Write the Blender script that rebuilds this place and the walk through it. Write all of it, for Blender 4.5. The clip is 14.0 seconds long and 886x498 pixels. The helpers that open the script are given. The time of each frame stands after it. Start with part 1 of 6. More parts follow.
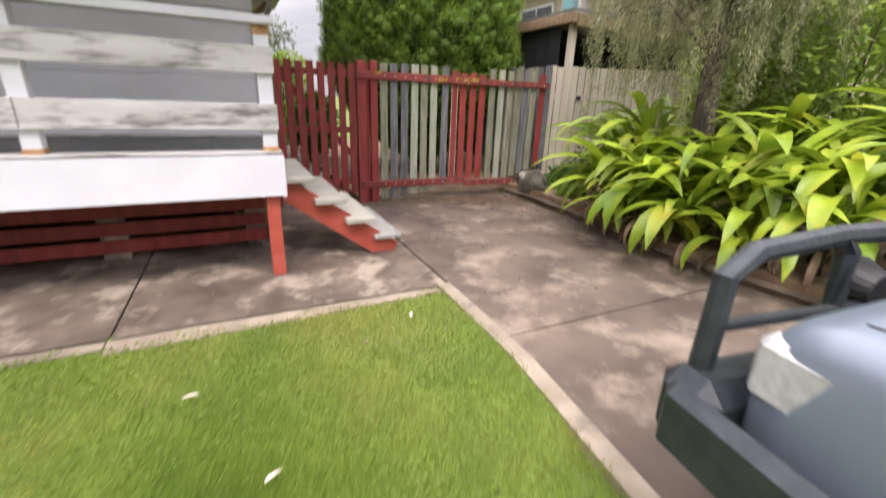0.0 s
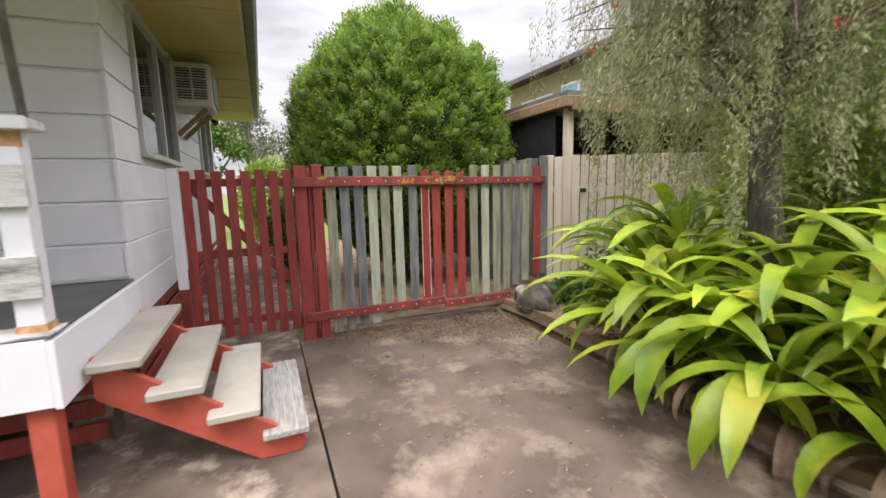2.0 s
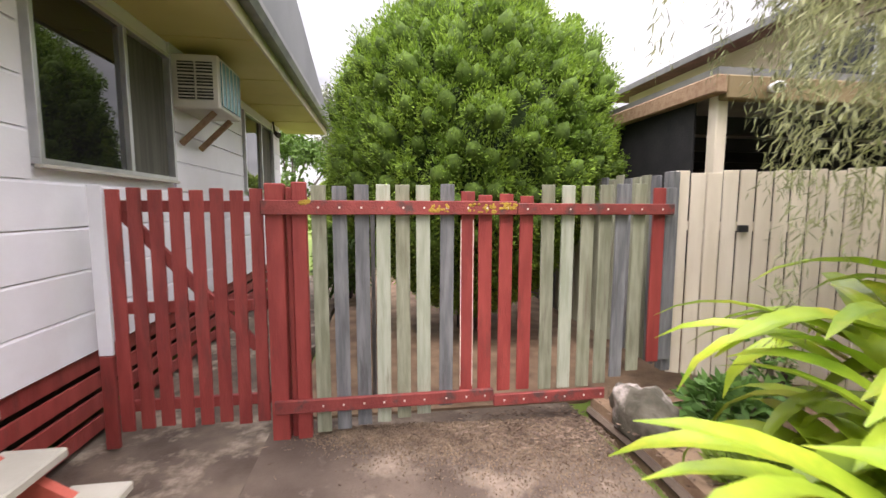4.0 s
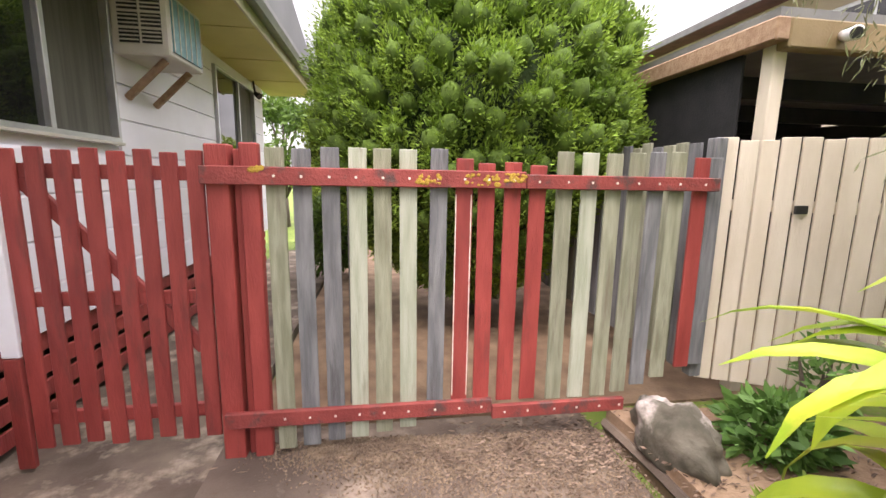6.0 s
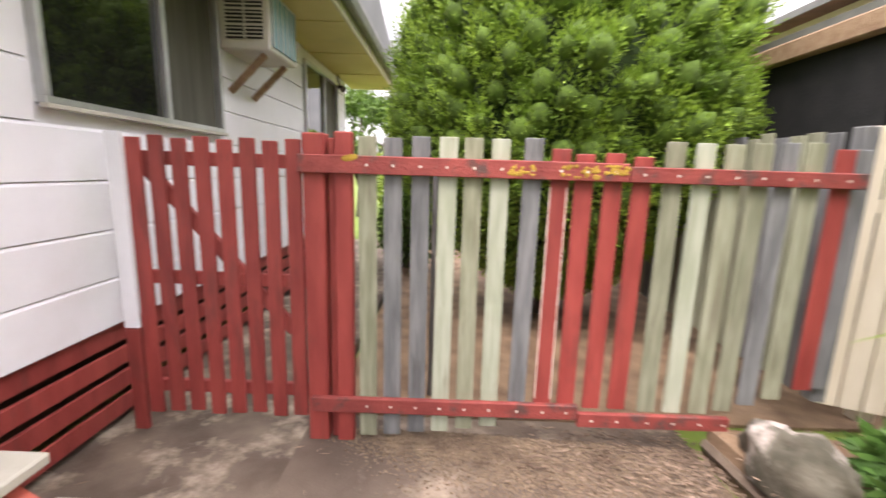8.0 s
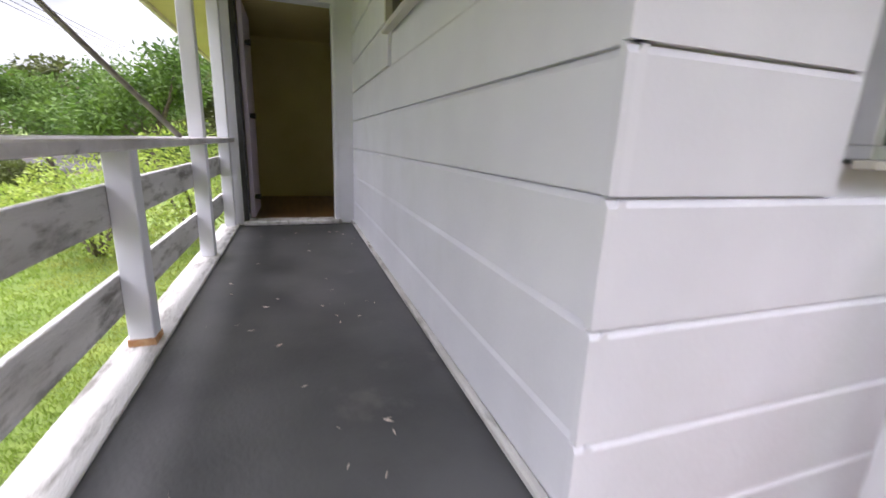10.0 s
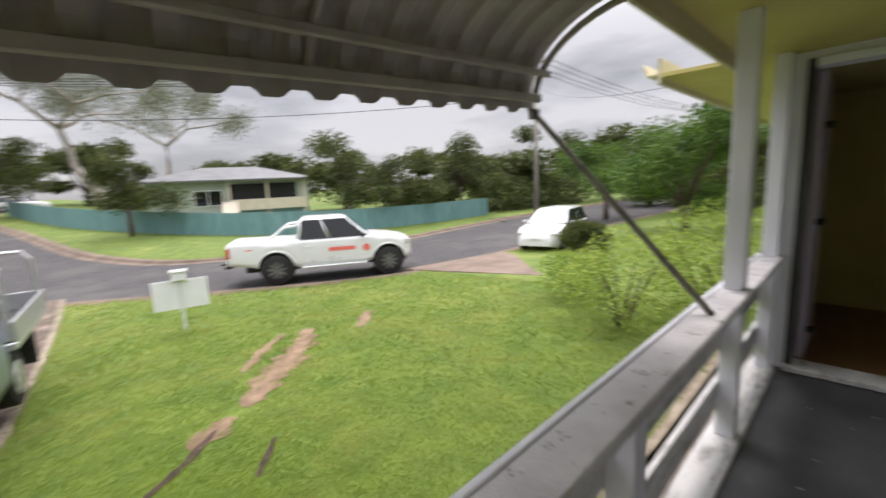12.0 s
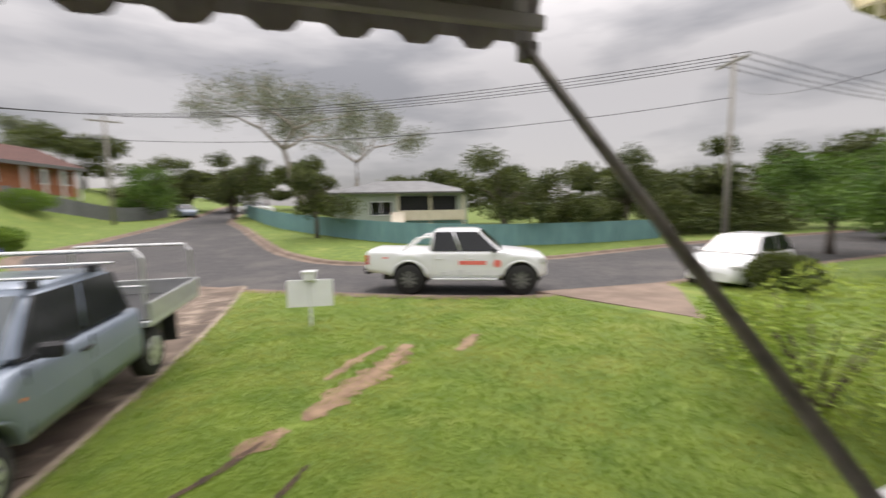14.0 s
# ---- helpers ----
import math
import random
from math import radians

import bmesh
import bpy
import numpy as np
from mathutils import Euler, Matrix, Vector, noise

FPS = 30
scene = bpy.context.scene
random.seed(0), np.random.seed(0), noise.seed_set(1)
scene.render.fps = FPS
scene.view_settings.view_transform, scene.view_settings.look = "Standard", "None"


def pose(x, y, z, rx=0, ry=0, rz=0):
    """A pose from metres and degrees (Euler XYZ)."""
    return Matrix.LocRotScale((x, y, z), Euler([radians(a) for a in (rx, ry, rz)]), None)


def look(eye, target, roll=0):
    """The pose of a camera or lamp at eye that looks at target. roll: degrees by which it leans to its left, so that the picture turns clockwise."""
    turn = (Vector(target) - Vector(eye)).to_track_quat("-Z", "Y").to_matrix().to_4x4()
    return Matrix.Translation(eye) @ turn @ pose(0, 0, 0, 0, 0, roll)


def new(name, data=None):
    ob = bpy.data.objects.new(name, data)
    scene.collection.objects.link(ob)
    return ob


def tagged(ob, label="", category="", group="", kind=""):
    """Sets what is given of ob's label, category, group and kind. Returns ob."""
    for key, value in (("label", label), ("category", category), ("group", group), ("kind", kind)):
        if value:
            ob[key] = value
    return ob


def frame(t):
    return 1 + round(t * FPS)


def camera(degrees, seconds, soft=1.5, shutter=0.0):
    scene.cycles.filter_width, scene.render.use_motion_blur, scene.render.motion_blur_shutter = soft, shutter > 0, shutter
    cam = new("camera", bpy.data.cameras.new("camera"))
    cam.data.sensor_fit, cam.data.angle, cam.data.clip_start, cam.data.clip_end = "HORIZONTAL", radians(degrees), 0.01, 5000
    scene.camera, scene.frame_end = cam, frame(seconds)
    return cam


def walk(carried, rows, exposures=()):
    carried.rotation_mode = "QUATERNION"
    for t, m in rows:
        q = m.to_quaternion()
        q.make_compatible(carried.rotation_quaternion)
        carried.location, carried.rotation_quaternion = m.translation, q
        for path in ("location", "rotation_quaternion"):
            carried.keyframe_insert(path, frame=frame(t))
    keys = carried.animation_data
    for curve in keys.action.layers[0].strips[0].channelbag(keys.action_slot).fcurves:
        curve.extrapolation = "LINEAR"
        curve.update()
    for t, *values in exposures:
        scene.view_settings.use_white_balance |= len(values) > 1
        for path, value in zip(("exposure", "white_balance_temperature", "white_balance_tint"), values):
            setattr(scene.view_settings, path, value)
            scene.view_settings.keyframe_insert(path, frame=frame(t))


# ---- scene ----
cam = camera(92.8, 14.0, shutter=0.4)
PATH = [
    (0, (-0.22, -3.152, 1.29), (0.614, -1.461, 0.622), 2.2),
    (0.5, (0.091, -2.871, 1.333), (0.885, -1.069, 0.987), -0.5),
    (1, (0.299, -2.766, 1.383), (0.953, -0.9, 1.078), 0.0),
    (1.5, (0.535, -2.448, 1.412), (1.372, -0.649, 1.165), -0.5),
    (2, (0.867, -2.101, 1.438), (1.637, -0.277, 1.156), -1.3),
    (2.5, (1.09, -1.721, 1.487), (1.734, 0.156, 1.232), 1.8),
    (3, (1.365, -1.4, 1.512), (1.935, 0.506, 1.303), 0.9),
    (3.2, (1.495, -1.273, 1.526), (1.937, 0.668, 1.329), -0.4),
    (5.3, (2.002, -0.169, 1.537), (2.251, 1.802, 1.305), 0.4),
    (5.5, (1.999, -0.177, 1.53), (2.287, 1.784, 1.262), 0.5),
    (6, (1.987, -0.177, 1.526), (2.282, 1.774, 1.202), 1.0),
    (6.5, (1.991, -0.184, 1.518), (2.275, 1.754, 1.113), 1.5),
    (7, (1.987, -0.2, 1.513), (2.249, 1.741, 1.106), 1.9),
    (7.5, (1.951, -0.179, 1.521), (2.162, 1.777, 1.161), 2.0),
    (8, (1.874, -0.087, 1.51), (1.863, 1.88, 1.149), 1.8),
    (8.5, (1.689, 0.194, 1.508), (0.9, 1.992, 1.127), 0.3),
    (8.7, (1.562, 0.3, 1.508), (0.396, 1.875, 1.11), 1.0),
    (10.8, (0.276, 0.702, 2.001), (-1.673, 0.818, 1.564), -0.6),
    (11, (0.209, 0.663, 2.05), (-1.745, 0.52, 1.648), -1.8),
    (11.5, (0.022, 0.547, 2.185), (-1.78, -0.262, 1.871), -3.7),
    (11.6, (0.007, 0.531, 2.226), (-1.755, -0.377, 1.956), -3.4),
    (12, (-0.07, 0.489, 2.346), (-1.461, -0.913, 2.035), -2.6),
    (12.5, (-0.308, 0.362, 2.331), (-1.195, -1.413, 2.083), 0.2),
    (13, (-0.5, 0.261, 2.324), (-0.976, -1.668, 2.098), -0.8),
    (13.5, (-0.89, 0.347, 2.309), (-1.086, -1.631, 2.09), -0.5),
    (14, (-1.275, 0.3, 2.251), (-2.044, -1.534, 2.038), -0.9),
]
walk(cam, [(t, look(eye, target, roll)) for t, eye, target, roll in PATH],
     [(0, 0.56, 6600, 21), (1.5, 0.58, 6600, 18), (3, 0.83, 6600, 20), (5.5, 1.32, 6800, 24), (7.5, 1.38, 6800, 23), (8.5, 1.5, 6900, 20), (10.8, 0.88, 6000, 24), (11.5, 0.55, 6200, 20), (12.5, 0.04, 6700, 17), (14, -0.06, 6800, 17)])

# ---- world and light ----
world = bpy.data.worlds.new("sky")
scene.world = world
world.use_nodes = True
wn, wl = world.node_tree.nodes, world.node_tree.links
wn.clear()
w_out = wn.new("ShaderNodeOutputWorld")
w_sky = wn.new("ShaderNodeTexSky")
w_sky.sky_type, w_sky.sun_disc = "NISHITA", False
w_sky.sun_elevation, w_sky.sun_rotation = radians(58), radians(150)
b_sky, b_cloud, w_mix = wn.new("ShaderNodeBackground"), wn.new("ShaderNodeBackground"), wn.new("ShaderNodeMixShader")
b_sky.inputs[1].default_value = 0.12
w_co, w_map = wn.new("ShaderNodeTexCoord"), wn.new("ShaderNodeMapping")
w_map.inputs["Scale"].default_value = (1.6, 1.6, 6.0)
w_noise, w_ramp = wn.new("ShaderNodeTexNoise"), wn.new("ShaderNodeValToRGB")
w_noise.inputs["Scale"].default_value, w_noise.inputs["Detail"].default_value = 1.5, 6
w_ramp.color_ramp.elements[0].position, w_ramp.color_ramp.elements[0].color = 0.38, (0.40, 0.415, 0.43, 1)
w_ramp.color_ramp.elements[1].position, w_ramp.color_ramp.elements[1].color = 0.58, (0.72, 0.73, 0.73, 1)
wl.new(w_co.outputs["Generated"], w_map.inputs[0])
wl.new(w_map.outputs[0], w_noise.inputs["Vector"])
wl.new(w_noise.outputs["Fac"], w_ramp.inputs[0])
# an overcast sky is several times brighter overhead than at the horizon
w_sep, w_grad = wn.new("ShaderNodeSeparateXYZ"), wn.new("ShaderNodeMapRange")
w_grad.interpolation_type = "SMOOTHSTEP"
w_grad.inputs["From Min"].default_value, w_grad.inputs["From Max"].default_value = 0.22, 0.95
w_grad.inputs["To Min"].default_value, w_grad.inputs["To Max"].default_value = 0.9, 5.0
wl.new(w_co.outputs["Generated"], w_sep.inputs[0])
wl.new(w_sep.outputs["Z"], w_grad.inputs[0])
wl.new(w_grad.outputs[0], b_cloud.inputs[1])
wl.new(w_ramp.outputs[0], b_cloud.inputs[0])
wl.new(w_sky.outputs[0], b_sky.inputs[0])
w_mix.inputs[0].default_value = 0.9
wl.new(b_sky.outputs[0], w_mix.inputs[1])
wl.new(b_cloud.outputs[0], w_mix.inputs[2])
wl.new(w_mix.outputs[0], w_out.inputs[0])
sun = new("sun", bpy.data.lights.new("sun", "SUN"))
sun.data.energy, sun.data.angle, sun.data.color = 1.5, radians(20), (1.0, 0.96, 0.9)
sun.matrix_world = look((0, 0, 0), (0.35, 0.55, -1.05))


# ---- materials ----
def mat(name, a, b, scale=6.0, rough=0.7, bump=0.2, metal=0.0, stain=None, stain_scale=1.5, lo=0.5, hi=0.62,
        stretch=(1, 1, 1), rnd=0.15, fine=60.0, island=False, translucent=0.0, coat=0.0):
    m = bpy.data.materials.new(name)
    m.use_nodes = True
    n, l = m.node_tree.nodes, m.node_tree.links
    p = n["Principled BSDF"]
    geo, mp = n.new("ShaderNodeNewGeometry"), n.new("ShaderNodeMapping")
    mp.inputs["Scale"].default_value = stretch
    l.new(geo.outputs["Position"], mp.inputs[0])
    n1 = n.new("ShaderNodeTexNoise")
    n1.inputs["Scale"].default_value, n1.inputs["Detail"].default_value = scale, 5
    l.new(mp.outputs[0], n1.inputs["Vector"])
    r1 = n.new("ShaderNodeValToRGB")
    r1.color_ramp.elements[0].position, r1.color_ramp.elements[0].color = 0.35, (*a, 1)
    r1.color_ramp.elements[1].position, r1.color_ramp.elements[1].color = 0.65, (*b, 1)
    l.new(n1.outputs["Fac"], r1.inputs[0])
    col = r1.outputs[0]
    if stain:
        n2, r2, mx = n.new("ShaderNodeTexNoise"), n.new("ShaderNodeValToRGB"), n.new("ShaderNodeMix")
        n2.inputs["Scale"].default_value, n2.inputs["Detail"].default_value = stain_scale, 9
        n2.inputs["Roughness"].default_value = 0.65
        l.new(mp.outputs[0], n2.inputs["Vector"])
        r2.color_ramp.elements[0].position, r2.color_ramp.elements[1].position = lo, hi
        l.new(n2.outputs["Fac"], r2.inputs[0])
        mx.data_type = "RGBA"
        l.new(r2.outputs[0], mx.inputs["Factor"])
        l.new(col, mx.inputs["A"])
        mx.inputs["B"].default_value = (*stain, 1)
        col = mx.outputs["Result"]
    if rnd:
        hs, mr = n.new("ShaderNodeHueSaturation"), n.new("ShaderNodeMapRange")
        if island:
            l.new(geo.outputs["Random Per Island"], mr.inputs[0])
        else:
            oi = n.new("ShaderNodeObjectInfo")
            l.new(oi.outputs["Random"], mr.inputs[0])
        mr.inputs["To Min"].default_value, mr.inputs["To Max"].default_value = 1 - rnd, 1 + rnd
        l.new(mr.outputs[0], hs.inputs["Value"])
        l.new(col, hs.inputs["Color"])
        col = hs.outputs[0]
    l.new(col, p.inputs["Base Color"])
    p.inputs["Roughness"].default_value, p.inputs["Metallic"].default_value = rough, metal
    p.inputs["Coat Weight"].default_value = coat
    if bump:
        n3, bp = n.new("ShaderNodeTexNoise"), n.new("ShaderNodeBump")
        n3.inputs["Scale"].default_value, n3.inputs["Detail"].default_value = fine, 4
        l.new(mp.outputs[0], n3.inputs["Vector"])
        l.new(n3.outputs["Fac"], bp.inputs["Height"])
        bp.inputs["Strength"].default_value, bp.inputs["Distance"].default_value = bump, 0.01
        l.new(bp.outputs[0], p.inputs["Normal"])
    if translucent:
        tr, ms = n.new("ShaderNodeBsdfTranslucent"), n.new("ShaderNodeMixShader")
        l.new(col, tr.inputs[0])
        ms.inputs[0].default_value = translucent
        l.new(p.outputs[0], ms.inputs[1])
        l.new(tr.outputs[0], ms.inputs[2])
        l.new(ms.outputs[0], n["Material Output"].inputs[0])
    return m


def glass(name, tint, rough=0.02):
    m = bpy.data.materials.new(name)
    m.use_nodes = True
    p = m.node_tree.nodes["Principled BSDF"]
    p.inputs["Base Color"].default_value = (*tint, 1)
    p.inputs["Roughness"].default_value, p.inputs["IOR"].default_value = rough, 1.5
    p.inputs["Specular IOR Level"].default_value = 0.8
    return m


M_grass = mat("lawn_grass", (0.085, 0.14, 0.018), (0.145, 0.20, 0.028), 3, 0.9, 0.6, stain=(0.27, 0.28, 0.07), stain_scale=0.45, lo=0.55, hi=0.75, rnd=0, fine=90)
M_blade = mat("grass_blade", (0.165, 0.26, 0.03), (0.265, 0.355, 0.05), 1.2, 0.6, 0, stain=(0.36, 0.34, 0.09), stain_scale=0.6, lo=0.46, hi=0.70, rnd=0.22, island=True, translucent=0.35)
M_concrete = mat("stained_concrete", (0.085, 0.062, 0.047), (0.185, 0.142, 0.108), 3.0, 0.9, 0.5, stain=(0.36, 0.30, 0.235), stain_scale=2.3, lo=0.515, hi=0.62, rnd=0.06, fine=70)
M_drive = mat("brown_stained_drive", (0.085, 0.061, 0.047), (0.17, 0.128, 0.098), 1.7, 0.9, 0.6, stain=(0.31, 0.245, 0.19), stain_scale=1.9, lo=0.51, hi=0.66, rnd=0.05, fine=70)
M_edge = mat("pale_concrete_edge", (0.25, 0.20, 0.15), (0.36, 0.30, 0.23), 5, 0.95, 0.6, stain=(0.12, 0.10, 0.08), stain_scale=3, lo=0.55, hi=0.7)
M_path = mat("brown_concrete_drive", (0.15, 0.108, 0.082), (0.23, 0.17, 0.13), 1.5, 0.9, 0.3, rnd=0.05)
M_asphalt = mat("asphalt", (0.042, 0.040, 0.042), (0.066, 0.062, 0.062), 3, 0.85, 0.4, stain=(0.085, 0.078, 0.074), stain_scale=0.4, rnd=0, fine=120)
M_dirt = mat("bare_dirt", (0.16, 0.10, 0.062), (0.28, 0.19, 0.12), 4, 0.95, 0.8, rnd=0, fine=40)
M_crumb = mat("soil_crumb", (0.15, 0.105, 0.072), (0.24, 0.175, 0.12), 6, 0.95, 0.3, rnd=0.2, island=True)
# soil of the lawn gouges; also the painted shade under the house
M_soil_and_shade = mat("soil_and_shade", (0.03, 0.018, 0.011), (0.06, 0.035, 0.02), 8, 0.95, 0.9, rnd=0, fine=40)
M_white = mat("white_paint", (0.75, 0.755, 0.81), (0.82, 0.825, 0.875), 2, 0.45, 0.08, stain=(0.68, 0.68, 0.70), stain_scale=0.8, lo=0.5, hi=0.8, rnd=0.025)
M_peel = mat("peeling_white_paint", (0.55, 0.54, 0.52), (0.76, 0.75, 0.74), 4, 0.8, 0.5, stain=(0.22, 0.21, 0.19), stain_scale=9, lo=0.50, hi=0.66, stretch=(0.35, 1.5, 1.5), rnd=0.06, fine=90)
M_rail_grey = mat("weathered_rail_paint", (0.56, 0.54, 0.55), (0.70, 0.68, 0.69), 6, 0.8, 0.4, stain=(0.20, 0.18, 0.17), stain_scale=14, lo=0.58, hi=0.7, rnd=0.05)
M_rust = mat("rusty_patch", (0.42, 0.20, 0.08), (0.62, 0.40, 0.22), 25, 0.9, 0.4)
M_deck = mat("grey_deck_paint", (0.055, 0.056, 0.06), (0.085, 0.086, 0.09), 3, 0.42, 0.12, stain=(0.15, 0.145, 0.14), stain_scale=2.4, lo=0.60, hi=0.75, rnd=0)
M_red = mat("barn_red_paint", (0.225, 0.032, 0.028), (0.31, 0.052, 0.043), 7, 0.62, 0.4, stain=(0.15, 0.035, 0.03), stain_scale=5, lo=0.55, hi=0.72, stretch=(2, 2, 0.4), rnd=0.12)
M_red_bright = mat("orange_red_paint", (0.42, 0.075, 0.048), (0.52, 0.11, 0.075), 7, 0.5, 0.3, rnd=0.05)
M_red_worn = mat("worn_red_rail_paint", (0.21, 0.036, 0.032), (0.31, 0.06, 0.05), 7, 0.7, 0.5, stain=(0.10, 0.05, 0.045), stain_scale=8, lo=0.52, hi=0.64, rnd=0.08)
M_lichen = mat("yellow_lichen", (0.36, 0.22, 0.03), (0.50, 0.33, 0.05), 30, 0.95, 0.8)
M_flake = mat("flaked_white_paint", (0.62, 0.50, 0.42), (0.78, 0.70, 0.62), 30, 0.9, 0.4)
M_cream = mat("cream_step_paint", (0.40, 0.38, 0.32), (0.48, 0.455, 0.39), 5, 0.6, 0.2, stain=(0.40, 0.37, 0.31), stain_scale=3, lo=0.6, hi=0.8)
M_grey_wood = mat("bare_grey_timber", (0.27, 0.26, 0.24), (0.44, 0.43, 0.40), 10, 0.85, 0.5, stretch=(6, 0.7, 6))
M_pal_green = mat("green_grey_paling", (0.189, 0.197, 0.131), (0.295, 0.303, 0.221), 9, 0.85, 0.5, stain=(0.15, 0.135, 0.095), stain_scale=4, lo=0.52, hi=0.68, stretch=(3, 3, 0.35), rnd=0.15)
M_pal_pale = mat("pale_green_paling", (0.312, 0.344, 0.254), (0.426, 0.451, 0.361), 9, 0.8, 0.4, stain=(0.24, 0.24, 0.17), stain_scale=5, lo=0.55, hi=0.7, stretch=(3, 3, 0.35), rnd=0.08)
M_pal_blue = mat("blue_grey_paling", (0.12, 0.125, 0.13), (0.21, 0.215, 0.22), 9, 0.8, 0.5, stain=(0.09, 0.09, 0.09), stain_scale=5, lo=0.55, hi=0.7, stretch=(3, 3, 0.35), rnd=0.15)
M_pal_cream = mat("cream_paling_paint", (0.62, 0.55, 0.43), (0.72, 0.65, 0.53), 4, 0.75, 0.3, stain=(0.48, 0.41, 0.31), stain_scale=3, lo=0.6, hi=0.8, stretch=(2, 2, 0.4), rnd=0.05)
M_yellow = mat("yellow_soffit_paint", (0.50, 0.43, 0.14), (0.56, 0.49, 0.18), 1.5, 0.6, 0.1, stain=(0.38, 0.34, 0.13), stain_scale=1.0, lo=0.55, hi=0.8, rnd=0)
M_gutter = mat("grey_gutter_metal", (0.13, 0.13, 0.13), (0.19, 0.19, 0.18), 5, 0.5, 0.1, metal=0.3)
M_fascia = mat("cream_fascia", (0.50, 0.45, 0.28), (0.58, 0.53, 0.36), 4, 0.6, 0.1)
M_alu = mat("aluminium", (0.55, 0.56, 0.56), (0.65, 0.66, 0.66), 8, 0.4, 0.05, metal=0.8)
M_awning = mat("grey_awning_metal", (0.30, 0.285, 0.26), (0.38, 0.36, 0.33), 4, 0.6, 0.1, stain=(0.22, 0.20, 0.18), stain_scale=3, lo=0.55, hi=0.75, rnd=0)
M_strut = mat("dull_steel_strut", (0.16, 0.15, 0.14), (0.26, 0.24, 0.22), 20, 0.6, 0.2, metal=0.5)
M_glass = glass("dark_window_glass", (0.012, 0.013, 0.012))
M_curtain = mat("grey_curtain", (0.075, 0.075, 0.06), (0.12, 0.118, 0.095), 3, 0.9, 0.2, stretch=(9, 9, 0.4))
M_ac = mat("off_white_plastic", (0.52, 0.50, 0.44), (0.60, 0.58, 0.52), 4, 0.5, 0.1)
M_coil = mat("blue_green_coil", (0.12, 0.28, 0.32), (0.20, 0.40, 0.43), 30, 0.5, 0.4)
M_black = mat("black_plastic", (0.012, 0.012, 0.013), (0.022, 0.022, 0.023), 20, 0.5, 0.2)
M_rubber = mat("tyre_rubber", (0.014, 0.014, 0.014), (0.026, 0.025, 0.024), 20, 0.85, 0.3)
M_strutwood = mat("raw_timber", (0.28, 0.17, 0.10), (0.40, 0.27, 0.17), 20, 0.85, 0.4)
M_interior = mat("yellow_interior_wall", (0.50, 0.44, 0.20), (0.56, 0.50, 0.24), 1.5, 0.7, 0.1)
M_floorboard = mat("brown_floorboard", (0.17, 0.085, 0.035), (0.27, 0.145, 0.06), 5, 0.35, 0.1, stretch=(0.5, 6, 1))
M_lilac = mat("lilac_door_paint", (0.48, 0.42, 0.52), (0.54, 0.48, 0.58), 3, 0.5, 0.1)
M_silver = mat("silver_blue_car_paint", (0.175, 0.215, 0.27), (0.20, 0.24, 0.295), 1, 0.34, 0, metal=0.35, coat=0.35, rnd=0)
M_carwhite = mat("white_car_paint", (0.74, 0.75, 0.76), (0.80, 0.81, 0.82), 1, 0.3, 0, coat=0.6, rnd=0)
M_carblue = mat("blue_car_paint", (0.015, 0.06, 0.32), (0.02, 0.075, 0.36), 1, 0.3, 0, coat=0.6, rnd=0)
M_carglass = glass("car_glass", (0.012, 0.014, 0.016), 0.12)
M_windscreen = glass("windscreen_glass", (0.05, 0.065, 0.07), 0.04)
M_lens = mat("clear_lamp_lens", (0.42, 0.42, 0.41), (0.58, 0.58, 0.57), 30, 0.15, 0.2)
M_tail = mat("red_lamp_lens", (0.55, 0.02, 0.02), (0.65, 0.04, 0.03), 20, 0.2, 0.1)
M_orange = mat("orange_lamp_lens", (0.65, 0.16, 0.03), (0.75, 0.22, 0.05), 20, 0.2, 0.1)
M_redsign = mat("red_lettering", (0.70, 0.12, 0.10), (0.80, 0.20, 0.16), 20, 0.5, 0)
M_maroon = mat("maroon_plate_paint", (0.12, 0.03, 0.035), (0.16, 0.045, 0.05), 20, 0.5, 0)
M_bar = mat("dark_bullbar_steel", (0.028, 0.034, 0.038), (0.045, 0.052, 0.056), 15, 0.4, 0.2, metal=0.3)
M_bark = mat("rough_bark", (0.055, 0.042, 0.032), (0.15, 0.12, 0.095), 12, 0.95, 1.0, stretch=(2, 2, 0.4), fine=30)
M_bark_pale = mat("pale_gum_bark", (0.25, 0.21, 0.18), (0.42, 0.38, 0.34), 5, 0.9, 0.4, stretch=(2, 2, 0.5))
M_conifer = mat("conifer_foliage", (0.125, 0.225, 0.022), (0.26, 0.40, 0.045), 2.5, 0.7, 0, rnd=0.35, island=True, translucent=0.25)
# greener than the core but darker than the leaves: shade within each tuft
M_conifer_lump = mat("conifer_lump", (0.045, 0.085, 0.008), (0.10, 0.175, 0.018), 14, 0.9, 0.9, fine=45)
# near-black green that paints the shade in the crown's gaps
M_conifer_shade = mat("conifer_core_shade", (0.012, 0.024, 0.005), (0.025, 0.05, 0.01), 6, 0.9, 0.8)
M_leaf = mat("strap_leaf", (0.16, 0.27, 0.02), (0.36, 0.47, 0.035), 3.0, 0.38, 0.25, stain=(0.48, 0.46, 0.05), stain_scale=3.5, lo=0.52, hi=0.7, rnd=0.35, fine=25, translucent=0.3)
M_deadleaf = mat("dead_leaf", (0.20, 0.13, 0.09), (0.36, 0.26, 0.19), 9, 0.9, 0.4, rnd=0.3)
M_litter = mat("leaf_litter", (0.11, 0.072, 0.05), (0.25, 0.18, 0.135), 3, 0.9, 0.2, rnd=0.5, island=True)
